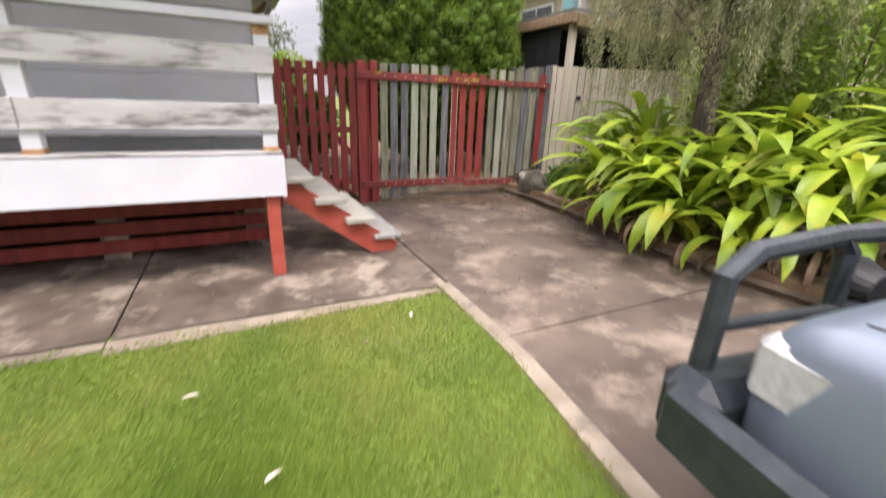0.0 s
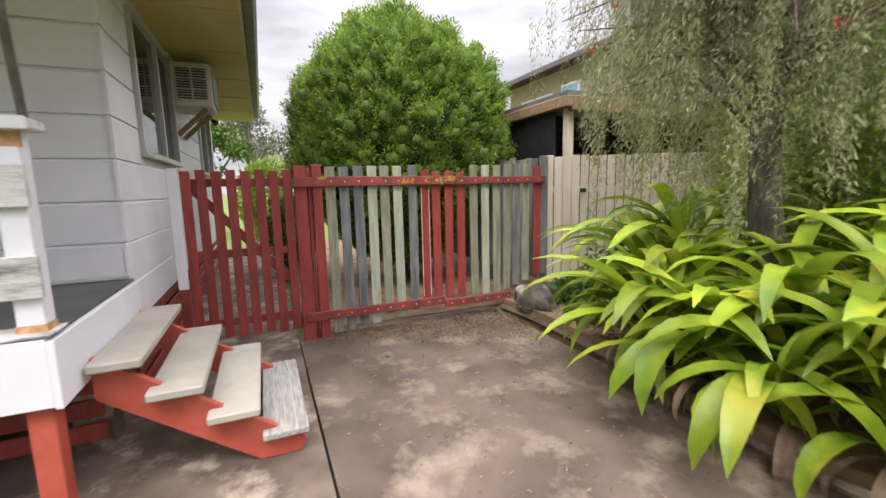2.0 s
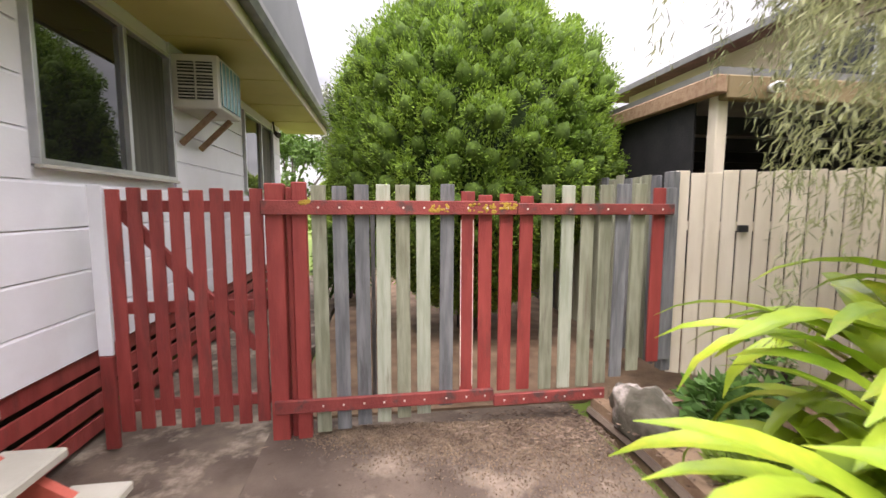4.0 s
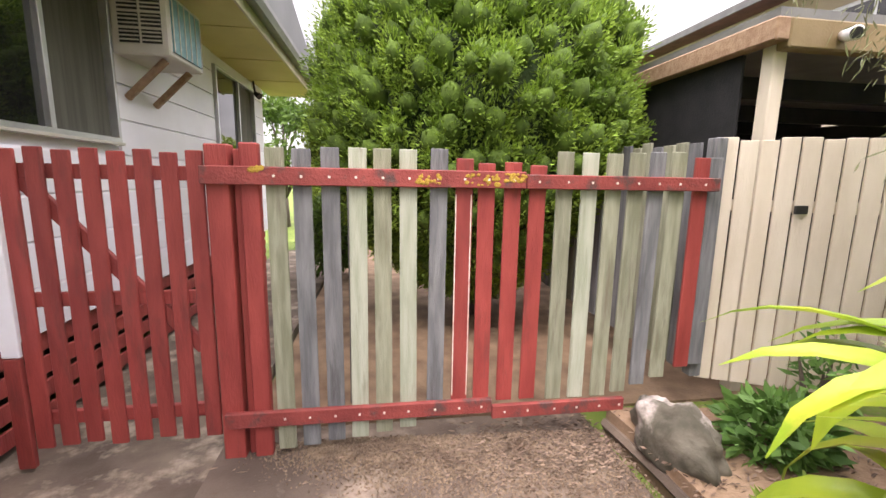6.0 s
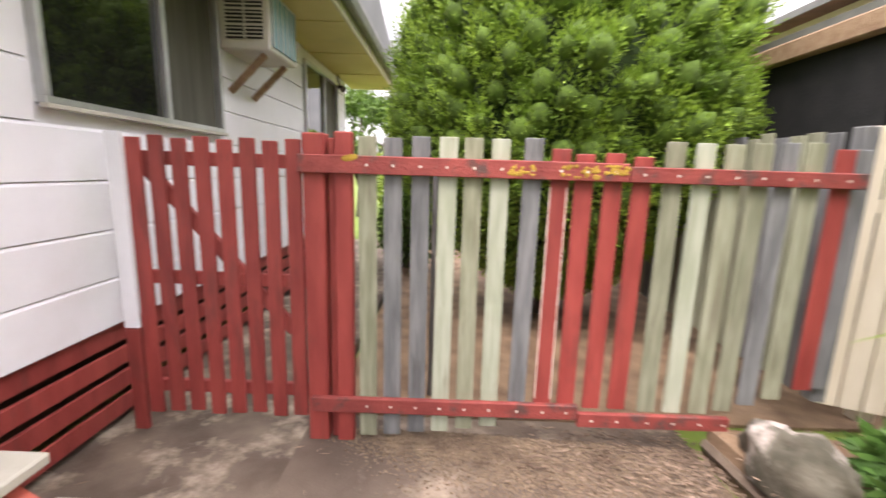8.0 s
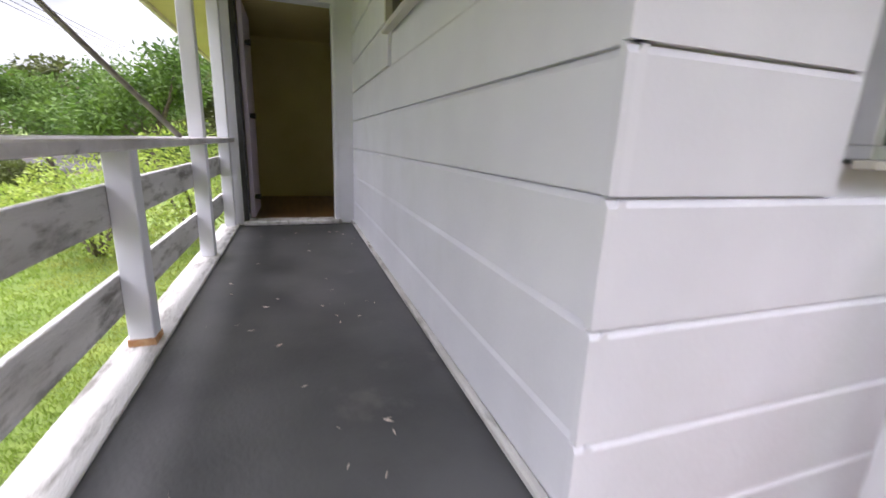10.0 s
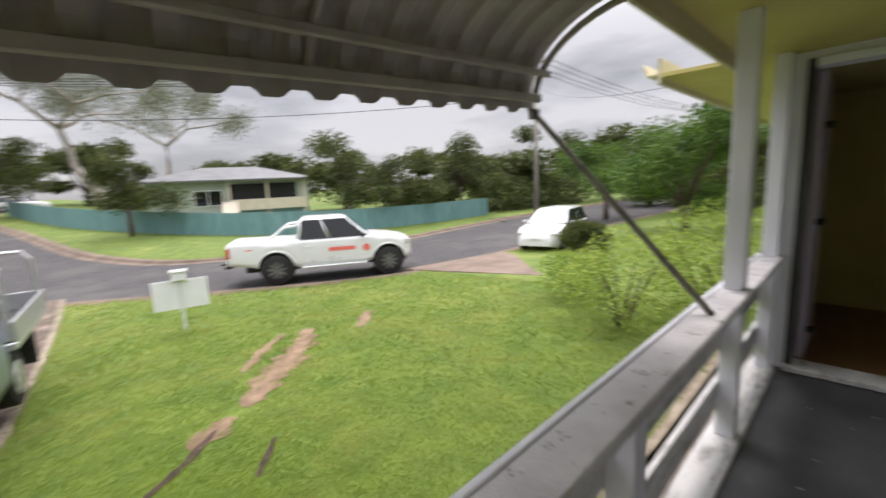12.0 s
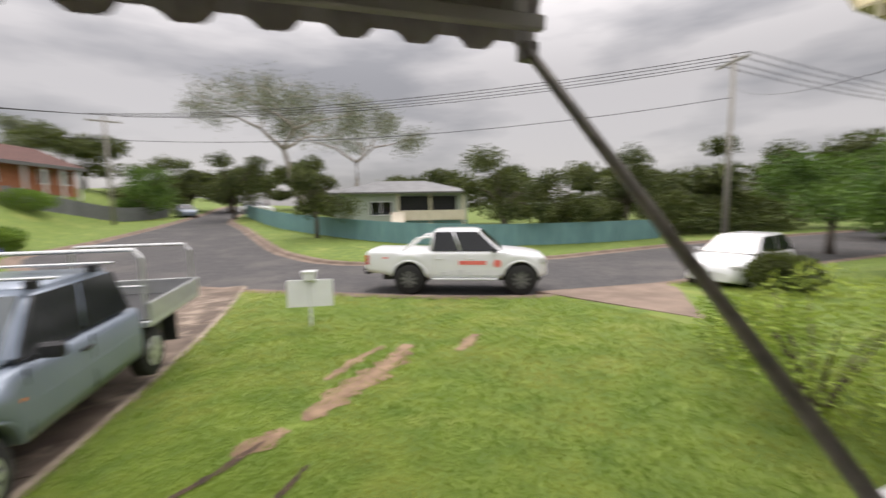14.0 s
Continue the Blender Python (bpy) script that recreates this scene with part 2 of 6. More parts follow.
M_weeping = mat("weeping_foliage", (0.19, 0.21, 0.10), (0.36, 0.37, 0.19), 1.2, 0.7, 0, rnd=0.4, island=True, translucent=0.3)
M_lightfol = mat("light_green_foliage", (0.21, 0.32, 0.045), (0.38, 0.46, 0.085), 1.2, 0.6, 0, rnd=0.35, island=True, translucent=0.35)
M_treefol = mat("street_tree_foliage", (0.045, 0.065, 0.014), (0.105, 0.125, 0.028), 0.8, 0.7, 0, rnd=0.4, island=True, translucent=0.25)
M_treefol2 = mat("bright_tree_foliage", (0.05, 0.11, 0.014), (0.11, 0.19, 0.025), 0.8, 0.7, 0, rnd=0.4, island=True, translucent=0.25)
M_hedge = mat("hedge_foliage", (0.09, 0.17, 0.018), (0.19, 0.29, 0.035), 1.5, 0.7, 0, rnd=0.35, island=True, translucent=0.3)
M_sapling = mat("sapling_foliage", (0.11, 0.15, 0.05), (0.23, 0.27, 0.10), 1.5, 0.7, 0, rnd=0.35, island=True, translucent=0.35)
M_gumfol = mat("gum_foliage", (0.13, 0.15, 0.09), (0.22, 0.24, 0.15), 0.8, 0.7, 0, rnd=0.4, island=True, translucent=0.3)
M_weed = mat("weed_leaf", (0.08, 0.19, 0.04), (0.16, 0.30, 0.07), 3, 0.6, 0, rnd=0.3, island=True, translucent=0.3)
M_tussock = mat("tussock_blade", (0.15, 0.20, 0.05), (0.38, 0.40, 0.15), 2.5, 0.6, 0, rnd=0.5, island=True, translucent=0.3)
M_flower = mat("violet_flower", (0.25, 0.24, 0.65), (0.36, 0.34, 0.78), 5, 0.7, 0, rnd=0.2, island=True)
M_redflower = mat("red_flower", (0.5, 0.03, 0.03), (0.65, 0.06, 0.05), 5, 0.7, 0, rnd=0.2, island=True)
M_rock = mat("mossy_rock", (0.06, 0.055, 0.038), (0.15, 0.135, 0.105), 7, 0.9, 1.0, stain=(0.48, 0.42, 0.39), stain_scale=3, lo=0.50, hi=0.62, fine=25)
M_beige = mat("beige_render", (0.44, 0.36, 0.26), (0.50, 0.42, 0.31), 1.0, 0.8, 0.1, rnd=0.04)
M_beam = mat("tan_beam_paint", (0.19, 0.135, 0.06), (0.25, 0.185, 0.09), 3, 0.7, 0.2)
# black standing in for deep shade in the carport and verandah
M_shade = mat("black_shade_paint", (0.008, 0.008, 0.009), (0.016, 0.016, 0.017), 6, 0.9, 0.3)
M_brick = mat("orange_brick", (0.36, 0.13, 0.065), (0.46, 0.19, 0.10), 2.5, 0.9, 0.3)
M_tileroof = mat("red_brown_tile_roof", (0.065, 0.027, 0.022), (0.115, 0.05, 0.04), 2.5, 0.9, 0.5, stretch=(1, 1, 1))
M_greyroof = mat("grey_metal_roof", (0.11, 0.115, 0.12), (0.15, 0.155, 0.16), 1, 0.6, 0.1)
M_palehouse = mat("pale_green_board", (0.36, 0.40, 0.35), (0.43, 0.47, 0.41), 1, 0.7, 0.1)
M_tealfence = mat("teal_fence_paint", (0.12, 0.25, 0.27), (0.18, 0.33, 0.34), 2, 0.7, 0.2, stretch=(4, 4, 0.5), rnd=0.08)
M_pole = mat("grey_timber_pole", (0.27, 0.25, 0.22), (0.38, 0.36, 0.33), 6, 0.9, 0.4, stretch=(4, 4, 0.3))
M_wire = mat("dark_wire", (0.03, 0.03, 0.03), (0.05, 0.05, 0.05), 5, 0.6, 0)
M_signwhite = mat("white_sign_board", (0.70, 0.71, 0.72), (0.76, 0.77, 0.78), 3, 0.5, 0)


# ---- mesh helpers ----
def link(name, bm, material, parent=None, label="", smooth=False):
    me = bpy.data.meshes.new(name)
    bm.to_mesh(me)
    bm.free()
    if smooth:
        me.polygons.foreach_set("use_smooth", [True] * len(me.polygons))
    if material:
        me.materials.append(material)
    ob = new(name, me)
    if parent:
        ob.parent = parent
    if label:
        ob["label"] = label
    return ob


def part(name, bm, material, parent, label="", smooth=False):
    return link(name, bm, material, parent, label, smooth)


def empty(name, m=None, **tags):
    ob = new(name)
    if m is not None:
        ob.matrix_world = m
    return tagged(ob, **tags)


def add_box(bm, x0, x1, y0, y1, z0, z1, bevel=0.0, m=None):
    r = bmesh.ops.create_cube(bm, size=1, matrix=Matrix.LocRotScale(((x0 + x1) / 2, (y0 + y1) / 2, (z0 + z1) / 2), None, (x1 - x0, y1 - y0, z1 - z0)))
    vs = r["verts"]
    if bevel:
        es = list({e for v in vs for e in v.link_edges})
        vs = bmesh.ops.bevel(bm, geom=es, offset=bevel, segments=1, affect="EDGES")["verts"]
    if m is not None:
        bmesh.ops.transform(bm, matrix=m, verts=list({v for v in vs}))
    return bm


def bx(x0, x1, y0, y1, z0, z1, bevel=0.0, m=None):
    return add_box(bmesh.new(), x0, x1, y0, y1, z0, z1, bevel, m)


def add_tube(bm, pts, radii, sides=8, cap=True):
    pts = [Vector(p) for p in pts]
    if not isinstance(radii, (list, tuple)):
        radii = [radii] * len(pts)
    rings = []
    for i, p in enumerate(pts):
        d = (pts[min(i + 1, len(pts) - 1)] - pts[max(i - 1, 0)]).normalized()
        q = d.to_track_quat("Z", "Y")
        rings.append([bm.verts.new(p + q @ Vector((math.cos(a) * radii[i], math.sin(a) * radii[i], 0)))
                      for a in (2 * math.pi * k / sides for k in range(sides))])
    for r0, r1 in zip(rings, rings[1:]):
        for k in range(sides):
            bm.faces.new((r0[k], r0[(k + 1) % sides], r1[(k + 1) % sides], r1[k]))
    if cap:
        bm.faces.new(list(reversed(rings[0])))
        bm.faces.new(rings[-1])
    return bm


def tube(pts, radii, sides=8):
    return add_tube(bmesh.new(), pts, radii, sides)


def beam(a, b, width, depth, bevel=0.004):
    """A bar of rectangular section from a to b; width lies across, depth stands up."""
    a, b = Vector(a), Vector(b)
    q = (b - a).to_track_quat("Y", "Z")
    return bx(-width / 2, width / 2, 0, (b - a).length, -depth / 2, depth / 2, bevel, Matrix.Translation(a) @ q.to_matrix().to_4x4())


def prism(outline, x0, x1, bevel=0.0, taper=None):
    """An outline in y, z, drawn out along x; taper(y, z) narrows it."""
    bm = bmesh.new()
    f = taper or (lambda y, z: 1.0)
    va = [bm.verts.new((x0 * f(y, z), y, z)) for y, z in outline]
    vb = [bm.verts.new((x1 * f(y, z), y, z)) for y, z in outline]
    n = len(outline)
    bm.faces.new(list(reversed(va)))
    bm.faces.new(vb)
    for i in range(n):
        bm.faces.new((va[i], va[(i + 1) % n], vb[(i + 1) % n], vb[i]))
    bmesh.ops.recalc_face_normals(bm, faces=bm.faces)
    if bevel:
        side = [e for e in bm.edges if abs(e.verts[0].co.x - e.verts[1].co.x) < 0.25 * abs(x1 - x0)]
        bmesh.ops.bevel(bm, geom=side, offset=bevel, segments=2, affect="EDGES")
    return bm


def cloud(name, points, dirs, length, width, material, parent=None, label="", seed=1, spread=0.7):
    """Many small pointed leaves, one at each point, turned about dirs."""
    rng = np.random.default_rng(seed)
    n = len(points)
    d = dirs + rng.normal(0, spread, (n, 3))
    d /= np.linalg.norm(d, axis=1, keepdims=True) + 1e-9
    s = np.cross(d, rng.normal(0, 1, (n, 3)))
    s /= np.linalg.norm(s, axis=1, keepdims=True) + 1e-9
    ln = length * rng.uniform(0.6, 1.3, (n, 1))
    wd = width * rng.uniform(0.7, 1.3, (n, 1))
    v = np.stack([points, points + d * ln * 0.5 + s * wd / 2, points + d * ln, points + d * ln * 0.5 - s * wd / 2], 1).reshape(-1, 3)
    me = bpy.data.meshes.new(name)
    me.vertices.add(4 * n)
    me.vertices.foreach_set("co", v.astype(np.float32).ravel())
    me.loops.add(4 * n)
    me.loops.foreach_set("vertex_index", np.arange(4 * n, dtype=np.int32))
    me.polygons.add(n)
    me.polygons.foreach_set("loop_start", np.arange(0, 4 * n, 4, dtype=np.int32))
    me.update()
    me.validate()
    me.materials.append(material)
    ob = new(name, me)
    if parent:
        ob.parent = parent
    if label:
        ob["label"] = label
    return ob


def on_blob(n, rng, radii, shell=0.35, bumps=12, bump=0.25):
    """Points in the outer part of a lumpy ellipsoid, and their outward directions."""
    d = rng.normal(0, 1, (n, 3))
    d /= np.linalg.norm(d, axis=1, keepdims=True)
    k = rng.normal(0, 1, (bumps, 3))
    k /= np.linalg.norm(k, axis=1, keepdims=True)
    lump = 1 - bump + bump * np.exp(4 * ((d @ k.T).max(1) - 1))
    r = lump * (1 - shell * rng.uniform(0, 1, n) ** 1.5)
    return d * r[:, None] * np.array(radii), d


# ---- terrain ----
def smooth(a, b, t):
    t = np.clip((t - a) / (b - a), 0, 1)
    return t * t * (3 - 2 * t)


def gz(x, y):
    """Height of the ground: level by the house, down to the street, rising beyond it."""
    x, y = np.asarray(x, float), np.asarray(y, float)
    z = -0.30 * smooth(3.0, 10.5, -y)
    rise = 0.045 * np.clip(-y - 19, 0, 60) * smooth(-16, -4, x)
    bank = 3.0 * smooth(10.5, 18, x) * smooth(13, 27, -y)
    return z + rise + bank


def gzf(x, y):
    return float(gz(x, y))


def spline(pts, step=8):
    """Smooth line through a few corner points."""
    p = [pts[0]] + list(pts) + [pts[-1]]
    out = []
    for i in range(1, len(p) - 2):
        a, b, c, d = (np.array(q, float) for q in p[i - 1:i + 3])
        for k in range(step):
            t = k / step
            out.append(0.5 * (2 * b + (c - a) * t + (2 * a - 5 * b + 4 * c - d) * t * t + (3 * b - a - 3 * c + d) * t ** 3))
    out.append(np.array(pts[-1], float))
    return np.array(out)


NEAR = spline([(-90, -9.5), (-30, -9.3), (-14, -9.1), (-11, -8.7), (-8, -9.3), (-5, -10.95), (-2.3, -12.9), (0, -14.6), (4, -18.2), (8, -22.3), (9.8, -25.8), (9.2, -29), (8.1, -34), (6.5, -47), (5, -70), (3, -120)])
FAR = spline([(-90, -18), (-30, -17.6), (-23, -17.1), (-17, -16.4), (-13.6, -16.0), (-8, -16.9), (-4.1, -19.1), (-2.4, -22), (-1.7, -24.3), (-1.2, -27), (-0.6, -31), (0.3, -37), (1.8, -46), (1.2, -58), (0, -72), (-3, -120)])
ROAD_LINE = np.vstack([NEAR, FAR[::-1]])


def inside(px, py, poly):
    r = np.zeros(np.shape(px), bool)
    for (x0, y0), (x1, y1) in zip(poly, np.roll(poly, -1, 0)):
        c = (y0 > py) != (y1 > py)
        r ^= c & (px < (x1 - x0) * (py - y0) / (y1 - y0 + 1e-12) + x0)
    return r


def near_line(px, py, line):
    best = np.full(np.shape(px), 1e9)
    for (x0, y0), (x1, y1) in zip(line, line[1:]):
        dx, dy = x1 - x0, y1 - y0
        t = np.clip(((px - x0) * dx + (py - y0) * dy) / (dx * dx + dy * dy + 1e-12), 0, 1)
        best = np.minimum(best, np.hypot(px - x0 - t * dx, py - y0 - t * dy))
    return best


def drive_edge(y):
    return np.interp(y, [-14.6, -12.3, -6.3, -4.6, -3.0, -1.5], [-0.6, -0.42, 0.27, 0.5, 0.82, 1.0])


gx = np.unique(np.concatenate([np.linspace(-600, -60, 10), np.arange(-60, -16, 2.0), np.arange(-16, 12, 0.3), np.arange(12, 60, 2.0), np.linspace(60, 600, 10)]))
gy = np.unique(np.concatenate([np.linspace(-600, -130, 8), np.arange(-130, -34, 2.5), np.arange(-34, -1.2, 0.3), np.arange(-1.2, 14, 0.6), np.linspace(14, 600, 12)]))
GX, GY = np.meshgrid(gx, gy)
GZ = gz(GX, GY)
low = inside(GX, GY, ROAD_LINE) | (np.minimum(near_line(GX, GY, NEAR), near_line(GX, GY, FAR)) < 0.3)
GZ = np.where(low, GZ - 0.22, GZ)
GZ = np.where((GX > drive_edge(GY) + 0.15) & (GX < 3.4) & (GY > -14.6) & (GY < 2.2), GZ - 0.12, GZ)
GZ = np.where((GX > -6.5) & (GX < 1.3) & (GY > -0.6) & (GY < 9), GZ - 0.12, GZ)
ny, nx = GX.shape
me = bpy.data.meshes.new("ground")
idx = np.arange(nx * ny).reshape(ny, nx)
me.from_pydata(np.stack([GX, GY, GZ], -1).reshape(-1, 3).tolist(), [],
               np.stack([idx[:-1, :-1], idx[:-1, 1:], idx[1:, 1:], idx[1:, :-1]], -1).reshape(-1, 4).tolist())
me.materials.append(M_grass)
me.polygons.foreach_set("use_smooth", [True] * len(me.polygons))
tagged(new("ground", me), "mown green lawn sloping down to the street", "lawn", kind="structure")


def strip(name, a, b, za, zb, material, parent=None):
    """A ribbon of surface between two lines with as many points."""
    bm = bmesh.new()
    va = [bm.verts.new((p[0], p[1], gzf(*p) + za)) for p in a]
    vb = [bm.verts.new((p[0], p[1], gzf(*p) + zb)) for p in b]
    for i in range(len(a) - 1):
        bm.faces.new((va[i], va[i + 1], vb[i + 1], vb[i]))
    bmesh.ops.recalc_face_normals(bm, faces=bm.faces)
    return link(name, bm, material, parent, smooth=True)


def offset(line, d):
    t = np.gradient(line, axis=0)
    t /= np.linalg.norm(t, axis=1, keepdims=True)
    return line + d * np.stack([-t[:, 1], t[:, 0]], 1)


# road: a ribbon with a few rows across
bm = bmesh.new()
rows = [NEAR + (FAR - NEAR) * k / 6 for k in range(7)]
rv = [[bm.verts.new((p[0], p[1], gzf(*p) - 0.10)) for p in r] for r in rows]
for r0, r1 in zip(rv, rv[1:]):
    for i in range(len(r0) - 1):
        bm.faces.new((r0[i], r0[i + 1], r1[i + 1], r1[i]))
bmesh.ops.recalc_face_normals(bm, faces=bm.faces)
if next(iter(bm.faces)).normal.z < 0:
    bmesh.ops.reverse_faces(bm, faces=bm.faces)
tagged(link("road", bm, M_asphalt, smooth=True), "worn grey asphalt street bending past the lawn", "road", kind="structure")
for nm, line, side in (("kerb_near", NEAR, 1), ("kerb_far", FAR, -1)):
    bm = bmesh.new()
    prof = [(0.45, -0.02), (0.12, 0.02), (0.02, 0.0), (-0.05, -0.085), (-0.35, -0.095)]
    lines = [[bm.verts.new((p[0], p[1], gzf(*p) + dz)) for p in offset(line, side * dd)] for dd, dz in prof]
    for r0, r1 in zip(lines, lines[1:]):
        for i in range(len(r0) - 1):
            bm.faces.new((r0[i], r0[i + 1], r1[i + 1], r1[i]))
    bmesh.ops.recalc_face_normals(bm, faces=bm.faces)
    tagged(link(nm, bm, M_path), "low concrete kerb and gutter along the street", "kerb", kind="structure")

# ---- concrete slabs ----
tagged(link("garden_soil", bx(1.19, 9.4, 2.31, 10.0, -0.2, 0.02), M_dirt), "bare brown garden soil behind the fence", "soil", kind="structure")
drive = empty("driveway", label="dark stained concrete driveway in cast slabs", category="driveway", kind="structure")


def slab(outline, name="slab", parent=drive, material=M_concrete):
    """A cast slab over a floor outline, 10 cm thick, following the ground."""
    bm = bmesh.new()
    top = [bm.verts.new((x, y, gzf(x, y) + h)) for x, y, h in outline]
    bot = [bm.verts.new((x, y, gzf(x, y) - 0.14)) for x, y, h in outline]
    bm.faces.new(top)
    n = len(top)
    for i in range(n):
        bm.faces.new((top[i], bot[i], bot[(i + 1) % n], top[(i + 1) % n]))
    bmesh.ops.recalc_face_normals(bm, faces=bm.faces)
    return part(name, bm, material, parent)


for y0, y1 in ((-1.39, 2.3), (-4.2, -1.41), (-7.2, -4.22), (-10.2, -7.22), (-14.7, -10.22)):
    e0, e1 = float(drive_edge(y0)), float(drive_edge(y1))
    w0, w1 = (e0 + 2.7, e1 + 2.7) if y1 < -1.4 else (3.35, 3.3)
    slab([(e0 + 0.10, y0, 0.004), (w0, y0, 0.004), (w1, y1, 0.006), (e1 + 0.10, y1, 0.006)], material=M_drive)
slab([(-6.5, -0.66, 0.0), (-0.96, -0.66, 0.0), (-0.94, 1.3, 0.0), (-6.5, 1.3, 0.0)])
slab([(-0.945, -0.66, 0.0), (1.085, -0.662, 0.0), (1.085, 1.3, 0.0), (-0.925, 1.3, 0.0)])
slab([(-0.1, 1.31, -0.002), (1.09, 1.31, -0.002), (1.18, 9.0, 0.0), (-0.1, 9.0, 0.0)])
edge = empty("lawn_edging", label="pale mortar edge between lawn and driveway", category="edging", kind="structure")
ys = np.linspace(-14.6, -0.6, 29)
for a, b in zip(ys, ys[1:]):
    xa, xb = float(drive_edge(a)), float(drive_edge(b))
    slab([(xa, a, 0.012), (xa + 0.10, a, 0.010), (xb + 0.10, b, 0.012), (xb, b, 0.010)], "edge_strip", edge, M_edge)
for a, b in ((-6.5, -3.6), (-3.59, -0.96), (-0.95, 0.98)):
    slab([(a, -0.78, 0.008), (b, -0.72, 0.010), (b, -0.635, 0.008), (a, -0.64, 0.012)], "edge_strip", edge, M_edge)
nb = empty("street_driveway", label="brown concrete driveway crossing the verge", category="driveway", kind="structure")
slab([(-8.3, -9.6, 0.015), (-9.0, -5.4, 0.012), (-9.2, 1.5, 0.012), (-12.2, 1.5, 0.012), (-12.1, -8.9, 0.015)], "slab", nb, M_path)
slab([(5.2, -19.0, 0.015), (9.0, -17.0, 0.012), (11.5, -17.5, 0.012), (7.9, -22.0, 0.015)], "slab", nb, M_path)

# ---- house ----
WX, WY, DZ, CEIL = 0.04, 1.22, 0.90, 3.08     # side wall, porch wall, deck height, ceiling height


def board(length, height=0.265, thick=0.022):
    """A chamfered weatherboard along x, thicker at its foot, with a shadow groove."""
    o = [(0, 0.0), (-thick, 0.0), (-thick, height - 0.02), (-thick + 0.010, height - 0.004), (0, height - 0.004)]
    return prism(o, 0, length)


def clad(parent, x, y, turn, spans):
    for z, l, off in spans:
        bm = board(l)
        bm.transform(pose(x, y, z, 0, 0, turn) @ Matrix.Translation((off, 0, 0)))
        part("weatherboard", bm, M_white, parent)


def wall(name, label, boxes, material=M_white):
    bm = bmesh.new()
    for b in boxes:
        add_box(bm, *b)
    return tagged(link(name, bm, material), label, "wall", kind="structure")


WXL, WXR, WZ0, WZ1 = -2.05, -0.50, 2.40, 2.98
front = wall("wall_front", "white painted weatherboard porch wall", [
    (-3.84, WX - 0.03, WY + 0.022, WY + 0.12, 0.6, WZ0), (-3.84, WXL, WY + 0.022, WY + 0.12, WZ0, 3.2),
    (WXR, WX - 0.03, WY + 0.022, WY + 0.12, WZ0, 3.2), (WXL, WXR, WY + 0.022, WY + 0.12, WZ1, 3.2)])
sp = []
for k in range(9):
    z = DZ - 0.024 + 0.267 * k
    if z + 0.2 > 3.2:
        break
    if z + 0.26 > WZ0:
        sp += [(z, WXL - 0.04 + 3.84, 0), (z, WX - WXR - 0.04, 3.84 + WXR + 0.04)]
    else:
        sp.append((z, 3.84 + WX, 0))
clad(front, -3.84, WY + 0.022, 0, sp)
S0, S1, T0, T1 = 1.87, 3.42, 5.45, 7.05
side = wall("wall_side", "white painted weatherboard side wall", [
    (WX - 0.14, WX - 0.022, 1.24, 7.6, 0.62, 1.75), (WX - 0.14, WX - 0.022, 1.24, S0, 1.75, 2.85), (WX - 0.14, WX - 0.022, S1, T0, 1.75, 2.85),
    (WX - 0.14, WX - 0.022, T1, 7.6, 1.75, 2.85), (WX - 0.14, WX - 0.022, 1.24, 7.6, 2.85, 3.2)])
sp = []
for k in range(-1, 9):
    z = DZ - 0.024 + 0.267 * k
    if z + 0.2 > 3.2:
        break
    o = 1.2
    if z + 0.14 > 1.75 and z < 2.78:
        sp += [(z, S0 - 0.04 - o, 0), (z, T0 - S1 - 0.08, S1 + 0.04 - o), (z, 7.6 - T1 - 0.04, T1 + 0.04 - o)]
    else:
        sp.append((z, 7.6 - o, 0))
clad(side, WX - 0.022, 1.2, 90, sp)
wall("wall_back", "plain rear and far walls of the house", [(-9.0, WX - 0.15, 7.5, 7.6, 0, 3.2), (-9.1, -9.0, 0.0, 7.6, 0, 3.2)])
door_wall = wall("wall_door", "white boarded end wall round the front door", [
    (-3.96, -3.84, 1.06, WY + 0.02, 0.6, 3.2), (-3.96, -3.84, 0.02, 0.20, 0.6, 3.2), (-3.96, -3.84, 0.20, 1.06, 3.0, 3.2), (-3.96, -3.84, 0.20, 1.06, 0.6, 0.93)])
wall("wall_wing", "white front wall of the projecting room", [(-9.0, -3.961, 0.02, 0.12, 0.6, 3.2)])
for nm, b in (("wall_hall_back", (-5.9, -5.8, 0.13, 1.34, 0.93, 3.1)), ("wall_hall_south", (-5.8, -3.97, 0.121, 0.15, 0.93, 3.1)), ("wall_hall_north", (-5.8, -3.97, 1.345, 1.40, 0.93, 3.1)), ("ceiling_hall", (-5.8, -3.97, 0.15, 1.345, 3.02, 3.1))):
    wall(nm, "yellow painted hallway behind the front door", [b], M_interior)
tagged(link("floor_hall", bx(-5.8, -3.97, 0.15, 1.345, 0.86, 0.935), M_floorboard), "brown polished timber hallway floor", "floor", kind="structure")

door = empty("door_1", label="open lilac front door with black knobs", category="door", kind="structure")
part("door_leaf", bx(-4.72, -3.99, 0.205, 0.245, 0.95, 2.97, 0.003), M_lilac, door)
for z in (1.15, 1.95, 2.62):
    part("door_knob", tube([(-4.08, 0.245, z), (-4.08, 0.30, z)], [0.022, 0.03]), M_black, door, "black knob")
part("door_jamb", bx(-3.99, -3.82, 1.03, 1.062, 0.93, 3.03, 0.003), M_white, door)
part("door_jamb", bx(-3.99, -3.82, 0.155, 0.20, 0.93, 3.03, 0.003), M_black, door, "dark steel screen door edge")
part("door_head", bx(-3.99, -3.815, 0.20, 1.03, 2.98, 3.03, 0.003), M_white, door)
